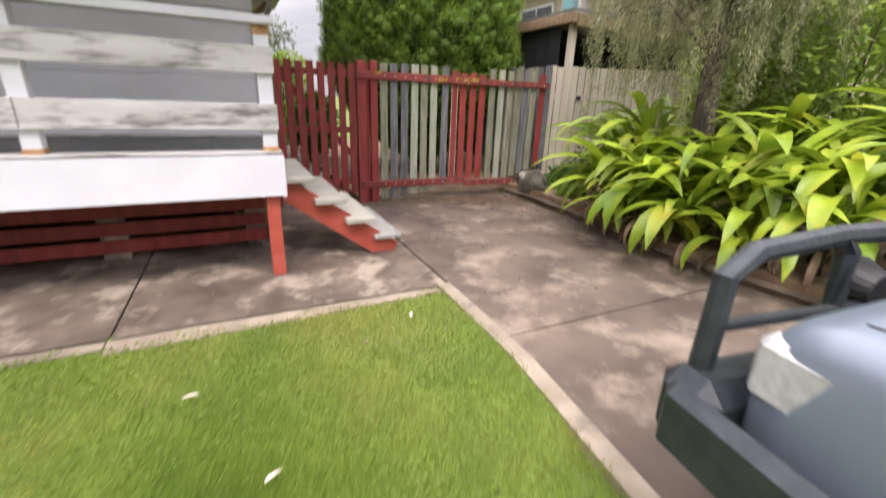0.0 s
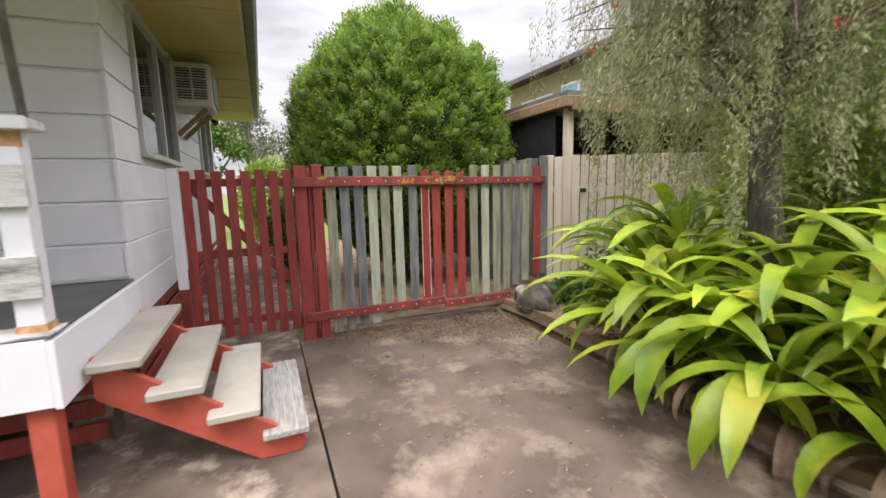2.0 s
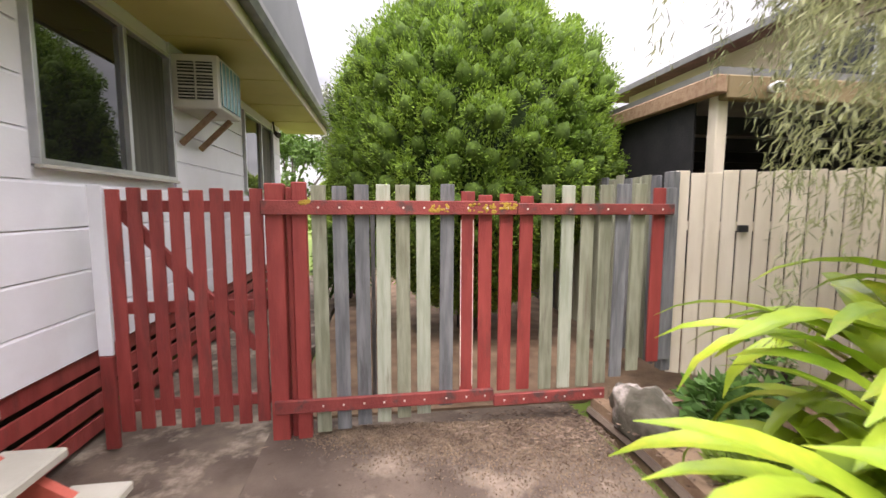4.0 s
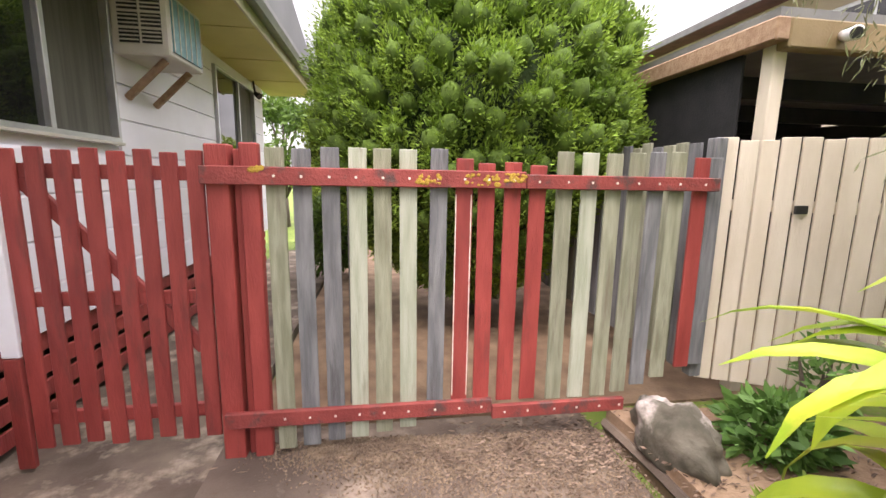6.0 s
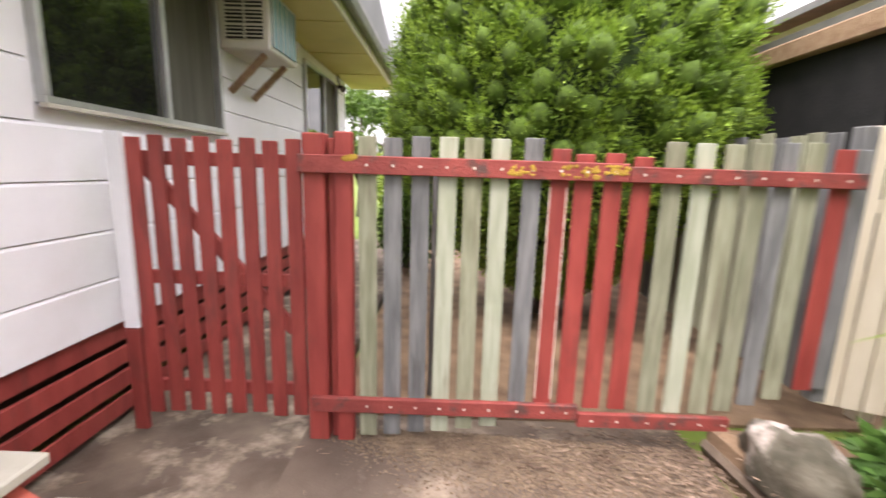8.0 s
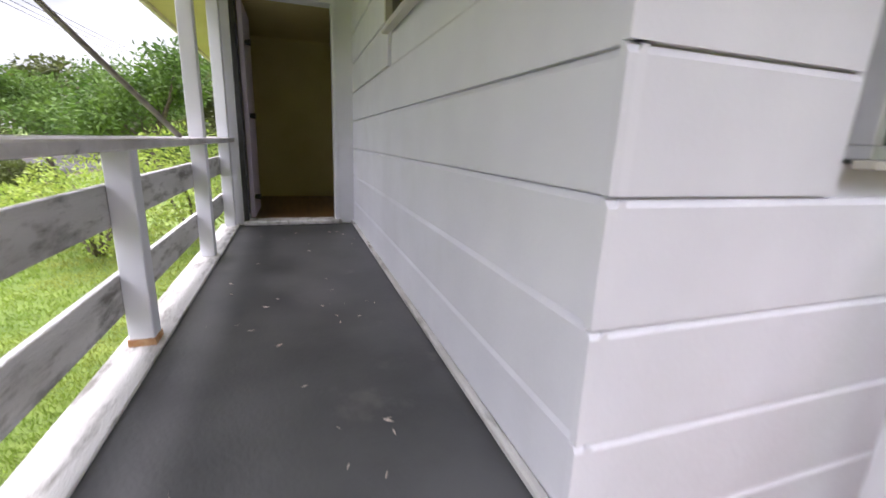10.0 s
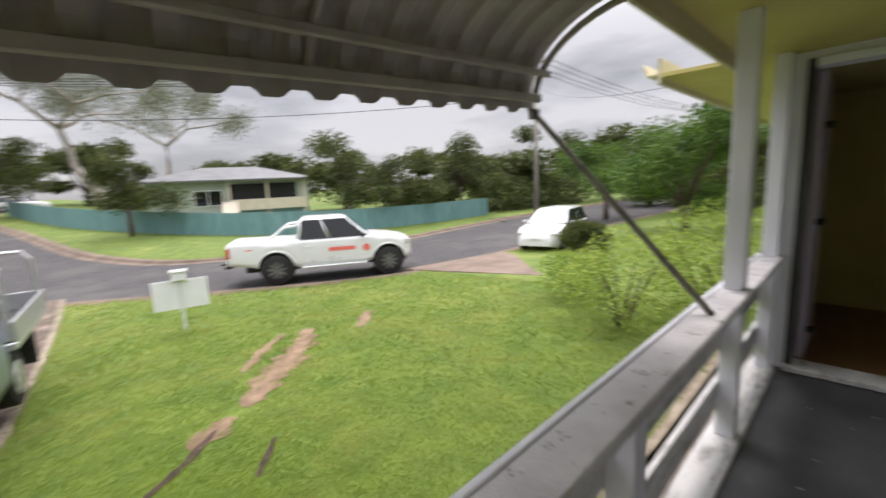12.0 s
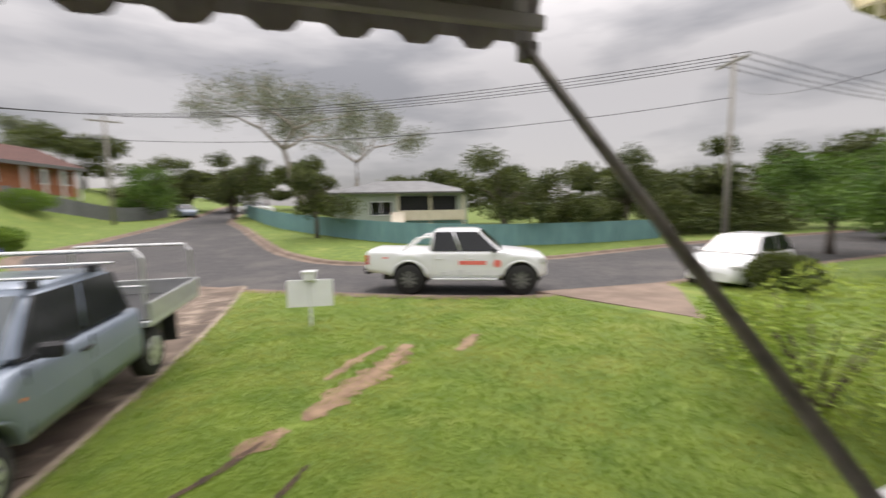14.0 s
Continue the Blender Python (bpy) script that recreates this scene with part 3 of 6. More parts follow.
part("door_sill", bx(-3.97, -3.76, 0.15, 1.09, 0.905, 0.945, 0.006), M_peel, door, "worn pale timber threshold")

tagged(link("ceiling_porch", bx(-3.84, WX, -0.18, WY + 0.02, CEIL, CEIL + 0.03), M_yellow), "yellow painted porch ceiling", "ceiling", kind="structure")
bm = bmesh.new()
add_box(bm, WX - 0.02, 0.80, -0.18, 8.2, 2.97, 3.0)
for y in (0.9, 2.1, 3.3, 4.5, 5.7, 6.9):
    add_box(bm, WX, 0.79, y, y + 0.03, 2.962, 2.972)
tagged(link("ceiling_eave", bm, M_yellow), "yellow boarded eave soffit", "ceiling", kind="structure")
tagged(link("ceiling_wing", bx(-9.3, -3.845, -0.75, 0.02, CEIL + 0.02, CEIL + 0.05), M_yellow), "yellow soffit over the projecting room", "ceiling", kind="structure")
roof = empty("roof", label="low pitched house roof with grey gutter", category="roof", kind="structure")
part("roof_sheet", prism([(-0.32, 3.18), (-0.28, 3.22), (3.9, 4.3), (8.4, 3.22), (8.44, 3.18)], -9.3, 0.88), M_greyroof, roof)
part("fascia", bx(0.80, 0.825, -0.20, 8.2, 2.95, 3.17, 0.003), M_fascia, roof)
part("fascia", bx(-3.84, 0.80, -0.205, -0.18, 2.98, 3.17, 0.003), M_fascia, roof)
part("fascia", bx(-9.3, -3.845, -0.78, -0.75, 3.05, 3.25, 0.003), M_fascia, roof)
gt = part("gutter", prism([(0.0, 0.0), (0.09, 0.0), (0.12, 0.06), (0.12, 0.11), (0.11, 0.11), (0.10, 0.07), (0.08, 0.012), (0.01, 0.012), (0.01, 0.11), (0, 0.11)], 0, 8.4), M_gutter, roof)
gt.matrix_local = Matrix.Translation((0.83, -0.2, 3.05)) @ Matrix(((0, 1, 0, 0), (1, 0, 0, 0), (0, 0, 1, 0), (0, 0, 0, 1)))
gu = part("gutter", prism([(0.0, 0.0), (-0.09, 0.0), (-0.12, 0.06), (-0.12, 0.11), (-0.10, 0.07), (-0.08, 0.012), (-0.01, 0.012), (0, 0.11)], -9.3, -3.9), M_fascia, roof)
gu.location = (0, -0.79, 3.13)


def window(name, label, m, w, h, mull, curtain):
    """A sliding window in a frame; local x along the wall, y outward is negative."""
    e = empty(name, m, label=label, category="window", kind="structure")
    f = 0.032
    for nm, b in (("window_frame", (0, w, -0.03, 0.06, 0, f)), ("window_frame", (0, w, -0.03, 0.06, h - f, h)), ("window_frame", (0, f, -0.03, 0.06, f, h - f)),
                  ("window_frame", (w - f, w, -0.03, 0.06, f, h - f)), ("mullion", (mull - 0.02, mull + 0.02, -0.025, 0.05, f, h - f))):
        part(nm, bx(*b, 0.003), M_alu if curtain else M_ac, e)
    part("window_sill", bx(-0.01, w + 0.01, -0.045, 0.0, -0.022, -0.001, 0.003), M_ac, e)
    part("pane", bx(f, mull - 0.02, 0.012, 0.017, f, h - f), M_glass, e)
    part("pane", bx(mull + 0.02, w - f, 0.026, 0.031, f, h - f), M_glass if not curtain else M_curtain, e, "grey curtained insect screen" if curtain else "")
    return e


SIDE_M = Matrix(((0, -1, 0, WX), (1, 0, 0, 0), (0, 0, 1, 0), (0, 0, 0, 1)))
window("window_1", "dark sliding window with a grey curtained half", Matrix.Translation((0, S0, 1.76)) @ SIDE_M, S1 - S0, 1.08, 0.88, True)
window("window_2", "dark sliding window at the rear of the side wall", Matrix.Translation((0, T0, 1.76)) @ SIDE_M, T1 - T0, 1.08, 0.85, True)
window("window_3", "high cream framed window above the porch", pose(WXL, WY, WZ0), WXR - WXL, WZ1 - WZ0, 0.73, False)

ac = empty("air_conditioner", pose(0, 0, 0), label="off-white window air conditioner on raw timber brackets", category="air conditioner")
part("casing", bx(WX, 0.44, 3.46, 4.06, 2.48, 2.95, 0.012), M_ac, ac)
for i in range(3):
    for j in range(2):
        part("grille", bx(0.10 + 0.155 * j, 0.235 + 0.155 * j, 3.452, 3.459, 2.56 + 0.115 * i, 2.655 + 0.115 * i), M_black, ac, "dark louvred opening")
        for k in range(3):
            part("louvre", bx(0.10 + 0.155 * j, 0.235 + 0.155 * j, 3.445, 3.4515, 2.575 + 0.115 * i + 0.028 * k, 2.584 + 0.115 * i + 0.028 * k), M_ac, ac)
part("coil", bx(0.4415, 0.452, 3.50, 4.02, 2.52, 2.91), M_coil, ac, "blue green condenser coil")
for k in range(6):
    part("guard_bar", bx(0.4525, 0.458, 3.50 + 0.1 * k, 3.51 + 0.1 * k, 2.52, 2.91), M_ac, ac)
part("bracket", beam((0.36, 3.56, 2.47), (WX + 0.01, 3.58, 2.18), 0.035, 0.05), M_strutwood, ac)
ac.location = (0, 0, -0.07)
part("bracket", beam((0.36, 3.98, 2.47), (WX + 0.01, 4.0, 2.18), 0.035, 0.05), M_strutwood, ac)

fl = empty("flood_light", label="small black flood light under the eave", category="light")
part("lamp_head", tube([(0.12, 6.9, 2.78), (0.20, 6.85, 2.72)], [0.03, 0.05]), M_black, fl)
part("bracket", tube([(0.10, 6.9, 2.95), (0.12, 6.9, 2.78)], 0.015), M_black, fl)
cl = empty("ceiling_light", label="round frosted glass ceiling light", category="light")
part("shade", tube([(-3.3, 0.66, CEIL - 0.001), (-3.3, 0.66, CEIL - 0.04), (-3.3, 0.66, CEIL - 0.09)], [0.15, 0.15, 0.11], 20), M_lens, cl, smooth=True)
part("base", tube([(-3.3, 0.66, CEIL), (-3.3, 0.66, CEIL - 0.012)], 0.165, 20), M_ac, cl)

# ---- deck, rails, posts ----
deck = empty("deck", label="raised porch deck with dark grey painted floor", category="deck", kind="structure")
part("deck_floor", bx(-3.84, 0.045, 0.0, WY - 0.002, 0.84, 0.90), M_deck, deck)
part("edge_board", bx(-6.5, 0.048, -0.045, -0.012, 0.61, 0.895, 0.004), M_white, deck, "white painted edge board")
part("edge_board", bx(0.046, 0.075, -0.045, WY - 0.03, 0.60, 0.885, 0.004), M_white, deck, "white painted edge board")
part("edge_cap", bx(-3.84, 0.07, -0.05, 0.115, 0.90, 0.915, 0.004), M_peel, deck, "peeling white floor edge strip")
part("skirting", bx(-3.83, 0.03, WY - 0.03, WY - 0.002, 0.90, 0.93, 0.006), M_peel, deck)
for x in (-2.6, -1.3):
    part("joist", bx(x, x + 0.06, -0.01, WY, 0.70, 0.839), M_red, deck)
for x in (-0.02, -3.79):
    part("leg", bx(x - 0.045, x + 0.045, 0.0, 0.09, 0.0, 0.62, 0.004), M_red_bright, deck, "orange red painted leg")

rail = empty("porch_railing", label="white peeling timber porch railing with two boards", category="railing")
part("top_rail", bx(-3.83, 0.09, -0.02, 0.12, 1.695, 1.735, 0.006), M_rail_grey, rail, "weathered grey topped handrail")
part("rail_face", bx(-3.83, 0.088, -0.045, -0.021, 1.69, 1.738, 0.003), M_white, rail)
for z0, z1 in ((1.405, 1.565), (1.055, 1.22)):
    for a, b in ((-1.26, 0.06), (-2.65, -1.265), (-3.83, -2.655)):
        part("rail_board", bx(a, b, -0.032, -0.006, z0, z1, 0.003), M_peel, rail, "peeling white rail board")
for x in (-0.0, -1.24):
    part("post", bx(x - 0.045, x + 0.045, -0.004, 0.086, 0.915, 1.694, 0.004), M_white, rail)
    part("post_foot", bx(x - 0.049, x + 0.049, -0.008, 0.090, 0.916, 0.945), M_rust, rail, "rusty post foot")
part("post_top", bx(-0.049, 0.05, -0.0045, 0.02, 1.63, 1.688), M_rust, rail, "rust stained post top")
for x in (-2.64, -3.76):
    part("post", bx(x - 0.045, x + 0.045, -0.004, 0.086, 0.915, CEIL - 0.001, 0.004), M_white, rail)


def slat_screen(name, label, a, b, zs, h):
    e = empty(name, label=label, category="screen", kind="structure")
    for z in zs:
        part("slat", beam((a[0], a[1], z + h / 2), (b[0], b[1], z + h / 2), 0.02, h), M_red, e)
    return e


sk = slat_screen("skirt_front", "dark red slatted screen under the deck", (-6.5, 0.74), (-0.05, 0.74), (0.06, 0.20, 0.34, 0.48), 0.105)
for x in (-0.12, -1.15, -2.4):
    part("stump", bx(x - 0.09, x + 0.09, 0.76, 0.94, 0, 0.7), M_concrete, sk, "concrete stump")
sk = slat_screen("skirt_side", "dark red slatted screen under the side wall", (0.0, 1.25), (0.0, 7.5), (0.05, 0.195, 0.34, 0.485), 0.105)
# added dark sheets; their colour makes the shade seen through the slats
wall("wall_under", "dark sheets standing in for the shade beneath the house", [(-6.5, -0.3, 1.6, 1.7, 0, 0.85), (-0.4, -0.3, 1.7, 7.5, 0, 0.85)], M_soil_and_shade)

# ---- stairs ----
st = empty("stairs", label="four open timber treads on red stringers", category="stairs", kind="structure")
for x0, x1, z in ((0.085, 0.30, 0.70), (0.29, 0.535, 0.52), (0.53, 0.775, 0.345)):
    part("tread", bx(x0, x1, 0.145, 1.205, z - 0.045, z, 0.008), M_cream, st, "cream painted tread")
t1 = part("tread", bx(0.775, 1.01, 0.175, 1.205, 0.135, 0.17, 0.005), M_grey_wood, st, "bare grey timber tread")
for x in (0.84, 0.89, 0.945):
    part("groove", bx(x, x + 0.008, 0.18, 1.20, 0.1695, 0.1735), M_cream, t1)
for y in (0.24, 1.10):
    sr = part("stringer", prism([(0.965, 0.006), (1.0, 0.07), (0.08, 0.70), (0.08, 0.50), (0.76, 0.006)], y, y + 0.045), M_red_bright, st, "orange red stringer")
    sr.matrix_local = Matrix(((0, 1, 0, 0), (1, 0, 0, 0), (0, 0, 1, 0), (0, 0, 0, 1)))

# ---- awning ----
aw = empty("awning", label="grey ribbed metal awning with scalloped valance", category="awning")
AX0, AX1, AY, AZ = -2.02, 0.78, -0.76, 2.70


def ribs(u):
    return 0.018 * max(-1.0, min(1.0, 3.2 * math.sin(2 * math.pi * u / 0.17)))


bm = bmesh.new()
xs = np.arange(AX0, AX1 + 0.001, 0.017)
prof = [(-0.17 + (AY + 0.17) * math.sin(a), AZ + 0.36 * math.cos(a)) for a in np.linspace(0.0, math.pi / 2, 11)]
grid = [[bm.verts.new((x, y - ribs(x) * math.sin(a), z + ribs(x) * math.cos(a))) for (y, z), a in zip(prof, np.linspace(0.0, math.pi / 2, 11))] for x in xs]
for c0, c1 in zip(grid, grid[1:]):
    for k in range(10):
        bm.faces.new((c0[k], c0[k + 1], c1[k + 1], c1[k]))
part("canopy", bm, M_awning, aw)
bm = bmesh.new()
va = [(bm.verts.new((x, AY - 0.35 * ribs(x), AZ)), bm.verts.new((x, AY - 0.35 * ribs(x), AZ - 0.062 - 0.022 * max(0.0, min(1.0, 0.6 + 1.6 * math.sin(2 * math.pi * x / 0.17)))))) for x in xs]
for a, b in zip(va, va[1:]):
    bm.faces.new((a[0], a[1], b[1], b[0]))
part("valance", bm, M_awning, aw)
part("front_bar", bx(AX0, AX1, AY + 0.016, AY + 0.045, AZ - 0.035, AZ + 0.005, 0.004), M_awning, aw)
part("mid_bar", bx(AX0, AX1, AY + 0.075, AY + 0.10, AZ + 0.075, AZ + 0.105, 0.004), M_awning, aw)
for x in (AX0 + 0.03, -0.75, AX1 - 0.03):
    part("rib_arm", tube([(x, y * 0.97, z - 0.03) for y, z in prof], 0.016, 6), M_awning, aw)
for xt, xf in ((-1.97, -2.10), (0.30, 0.05)):
    part("strut", tube([(xt, AY + 0.03, AZ - 0.03), (xf, 0.06, 1.735)], 0.015, 8), M_strut, aw, "thin steel strut")
    part("strut_end", bx(xt - 0.025, xt + 0.025, AY + 0.01, AY + 0.05, AZ - 0.06, AZ - 0.01, 0.004), M_strut, aw)

sagged = Matrix(((1, 0, 0, 0), (0, 1, 0, 0), (-0.045, 0, 1, -0.03), (0, 0, 0, 1)))
for ob in aw.children:
    if not ob.name.startswith("strut"):
        ob.data.transform(sagged)

# ---- gate and paling fence ----
GY0 = 2.10
gate = empty("gate", label="dark red picket gate with diagonal brace", category="gate")
for k in range(8):
    x = 0.235 + 0.1165 * k
    w = 0.078
    part("picket", bx(x, x + w, GY0 - 0.02, GY0, 0.12 + 0.01 * (k % 3), 1.635 + 0.012 * (k % 2), 0.004), M_red, gate)
for z in (1.535, 0.905, 0.275):
    part("gate_rail", bx(0.235, 1.13, GY0 + 0.002, GY0 + 0.035, z - 0.035, z + 0.035, 0.003), M_red, gate)
part("brace", beam((0.30, GY0 + 0.020, 1.50), (1.06, GY0 + 0.020, 0.62), 0.03, 0.07), M_red, gate)
gb = empty("gate_stop", label="white painted batten fixed to the wall beside the gate", category="batten", kind="structure")
part("batten", bx(0.145, 0.225, GY0 - 0.03, GY0 - 0.005, 0.62, 1.66, 0.004), M_white, gb)
part("batten_foot", bx(0.15, 0.225, GY0 - 0.035, GY0 - 0.002, 0.02, 0.615, 0.004), M_red, gb, "dark red batten foot")

fence = empty("paling_fence", label="weathered grey green and red paling fence", category="fence")
FY = 2.06
tone = {"g": M_pal_green, "b": M_pal_blue, "p": M_pal_pale, "r": M_red}
rngf = random.Random(4)
spec = ((1.43, "g", 1.675, 0.04), (1.56, "b", 1.672, 0.05), (1.695, "b", 1.672, 0.07), (1.825, "p", 1.676, 0.08), (1.96, "g", 1.678, 0.10), (2.095, "g", 1.682, 0.12), (2.245, "b", 1.682, 0.17),
        (2.385, "r", 1.635, 0.25), (2.515, "r", 1.618, 0.25), (2.655, "r", 1.622, 0.25), (2.795, "r", 1.607, 0.25),
        (2.96, "g", 1.687, 0.24), (3.10, "p", 1.69, 0.24), (3.245, "g", 1.69, 0.24), (3.375, "g", 1.693, 0.26), (3.50, "b", 1.70, 0.30), (3.63, "g", 1.70, 0.34), (3.79, "r", 1.675, 0.40))
for x, c, zt, zb in spec:
    lean = rngf.uniform(-0.006, 0.006)
    bm = bx(x, x + 0.092, FY - 0.008, FY + 0.012, zb, zt + rngf.uniform(-0.006, 0.006), 0.003)
    bmesh.ops.transform(bm, matrix=Matrix.Translation((x, FY, zb)) @ pose(0, 0, 0, 0, math.degrees(lean), 0) @ Matrix.Translation((-x, -FY, -zb)), verts=bm.verts)
    pk = part("paling", bm, M_pal_pale if c == "g" and rngf.random() < 0.25 else tone[c], fence)
    if x == 2.385:
        for xx in (2.385, 2.468):
            part("flaked_edge", bx(xx + 0.002, xx + 0.007, FY - 0.0095, FY - 0.006, 0.30, 1.45), M_flake, pk, "flaked white paint edge")
part("paling", bx(3.905, 3.985, FY + 0.02, FY + 0.04, 0.40, 1.68, 0.003), M_pal_blue, fence)
for x0, x1, z0, z1 in ((1.13, 2.765, 1.485, 1.575), (2.77, 3.93, 1.485, 1.562), (1.17, 2.62, 0.195, 0.28), (2.625, 3.45, 0.155, 0.235)):
    rl = part("fence_rail", bx(x0, x1, FY - 0.042, FY - 0.010, z0, z1, 0.004), M_red_worn, fence, "worn dark red rail with pale nail heads")
    for x, *_ in spec:
        if x0 + 0.05 < x + 0.045 < x1 - 0.03:
            part("nail_head", bx(x + 0.038, x + 0.050, FY - 0.0445, FY - 0.0425, (z0 + z1) / 2 - 0.006, (z0 + z1) / 2 + 0.006), M_flake, rl)
    if x0 == 1.13:
        for xa, xb, za, zb2 in ((2.17, 2.30, 1.505, 1.55), (2.42, 2.62, 1.50, 1.56), (2.64, 2.76, 1.52, 1.565), (1.36, 1.42, 1.55, 1.57)):
            bm = bmesh.new()
            for _ in range(26):
                cx, cz, r = rngf.uniform(xa, xb), rngf.uniform(za, zb2), rngf.uniform(0.005, 0.016)
                bmesh.ops.create_icosphere(bm, subdivisions=1, radius=r, matrix=Matrix.Translation((cx, FY - 0.043, cz)) @ Matrix.Diagonal((1, 0.2, 0.8, 1)))
            part("lichen_patch", bm, M_lichen, rl, "yellow lichen patch")
for x0, x1, y0, y1, zt in ((1.145, 1.255, FY - 0.008, FY + 0.09, 1.68), (1.305, 1.395, FY - 0.008, FY + 0.05, 1.69), (1.265, 1.30, FY + 0.03, FY + 0.08, 1.66)):
    part("fence_post", bx(x0, x1, y0, y1, 0.0, zt, 0.006), M_red, fence, "split dark red fence post")
part("end_post", bx(3.955, 4.03, FY + 0.05, FY + 0.13, 0.3, 1.80, 0.005), M_pal_blue, fence, "grey leaning end post")
tagged(link("garden_pipe", tube([(1.80, 2.55, 0.0), (1.80, 2.55, 1.52), (1.3, 2.9, 1.52)], 0.018), M_gutter), "thin grey pipe frame behind the fence", "pipe")

bf = empty("boundary_fence", label="grey weathered paling fence running behind the garden", category="fence")
for k in range(34):
    y = 2.25 + 0.125 * k
    part("paling", bx(3.96, 3.985, y, y + 0.10, 0.3, 1.80 + rngf.uniform(-0.02, 0.02), 0.003), M_pal_green if k % 3 else M_pal_blue, bf)
cf = empty("cream_fence", label="cream painted paling fence beside the carport", category="fence")
A, B = Vector((4.06, 2.20)), Vector((8.3, 0.25))
n = 44
for k in range(n):
    p = A.lerp(B, k / n)
    a = math.degrees(math.atan2(B.y - A.y, B.x - A.x))
    bm = bx(0, 0.094, 0, 0.02, 0.25, 1.80 + rngf.uniform(-0.012, 0.012), 0.003)
    bmesh.ops.transform(bm, matrix=pose(p.x, p.y, 0, 0, 0, a), verts=bm.verts)
    part("paling", bm, M_pal_cream, cf)
part("hinge", bx(4.42, 4.50, 1.985, 2.0, 1.36, 1.41), M_black, cf, "small black latch")
part("fence_rail", beam((A.x, A.y + 0.05, 1.4), (B.x, B.y + 0.05, 1.4), 0.03, 0.07), M_pal_cream, cf)

# ---- vehicles ----
def wheel(parent, x, y, r, w, rim, spokes=6, name="wheel", lip=None):
    s = 1 if x > 0 else -1
    tyre = part(name, tube([(x - s * w, y, r), (x - s * w * 0.9, y, r), (x - s * 0.02, y, r), (x, y, r)], [r * 0.9, r, r, r * 0.92], 28), M_rubber, parent, "black rubber tyre", True)
    part("rim", tube([(x - s * 0.01, y, r), (x + s * 0.006, y, r)], [r * 0.62, r * 0.60], 24), lip or rim, tyre)
    part("rim_well", tube([(x - s * 0.005, y, r), (x + s * 0.0075, y, r)], [r * 0.50, r * 0.50], 24), M_black, tyre)
    for k in range(spokes):
        a = 2 * math.pi * k / spokes
        bm = bx(x - 0.005, x + 0.016 * s if s > 0 else x + 0.005, -0.028, 0.028, 0.03, r * 0.56) if s > 0 else bx(x - 0.016, x + 0.005, -0.028, 0.028, 0.03, r * 0.56)
        bmesh.ops.transform(bm, matrix=Matrix.Translation((0, y, r)) @ Matrix.Rotation(a, 4, "X"), verts=bm.verts)
        part("spoke", bm, rim, tyre)
    part("hub", tube([(x, y, r), (x + s * 0.018, y, r)], [r * 0.16, r * 0.13], 14), rim, tyre)


def loft_body(ys, top, half, sill, arches):
    """A car body drawn through cross sections along y: top, half and sill are (y, value) lines, arches (y, z, radius)."""
    line = lambda tab, y: float(np.interp(y, *zip(*sorted(tab))))
    bm = bmesh.new()
    rings = []
    for y in ys:
        zt, w, zb = line(top, y), line(half, y), line(sill, y)
        for ya, za, r in arches:
            if abs(y - ya) < r:
                zb = max(zb, za + math.sqrt(r * r - (y - ya) ** 2))
        h = zt - zb
        side = [(w - 0.16, zb), (w * 0.975, zb), (w * 0.995, zb + 0.18 * h), (w, zb + 0.45 * h), (w * 0.995, zt - 0.16 * h), (w * 0.982, zt - 0.055), (w * 0.955, zt - 0.022), (w * 0.90, zt - 0.004), (w * 0.55, zt + 0.018), (0.0, zt + 0.026)]
        rings.append([bm.verts.new((-x, y, z)) for x, z in side] + [bm.verts.new((x, y, z)) for x, z in reversed(side[:-1])])
    for r0, r1 in zip(rings, rings[1:]):
        for k in range(len(r0) - 1):
            bm.faces.new((r0[k], r0[k + 1], r1[k + 1], r1[k]))
    for r in (rings[0], rings[-1]):
        bm.faces.new([bm.verts.new(v.co) for v in r])
    bmesh.ops.recalc_face_normals(bm, faces=bm.faces)
    return bm


def lettering(name, text, size, m, material, parent):
    """Raised characters in the built-in font, turned into a mesh."""
    cu = bpy.data.curves.new(name, "FONT")
    cu.body, cu.size, cu.align_x, cu.extrude = text, size, "CENTER", 0.002
    tmp = bpy.data.objects.new(name, cu)
    scene.collection.objects.link(tmp)
    me = bpy.data.meshes.new_from_object(tmp.evaluated_get(bpy.context.evaluated_depsgraph_get()))
    bpy.data.objects.remove(tmp)
    bpy.data.curves.remove(cu)
    me.materials.clear()
    me.materials.append(material)
    me.transform(m)
    ob = new(name, me)
    ob.parent = parent
    return ob


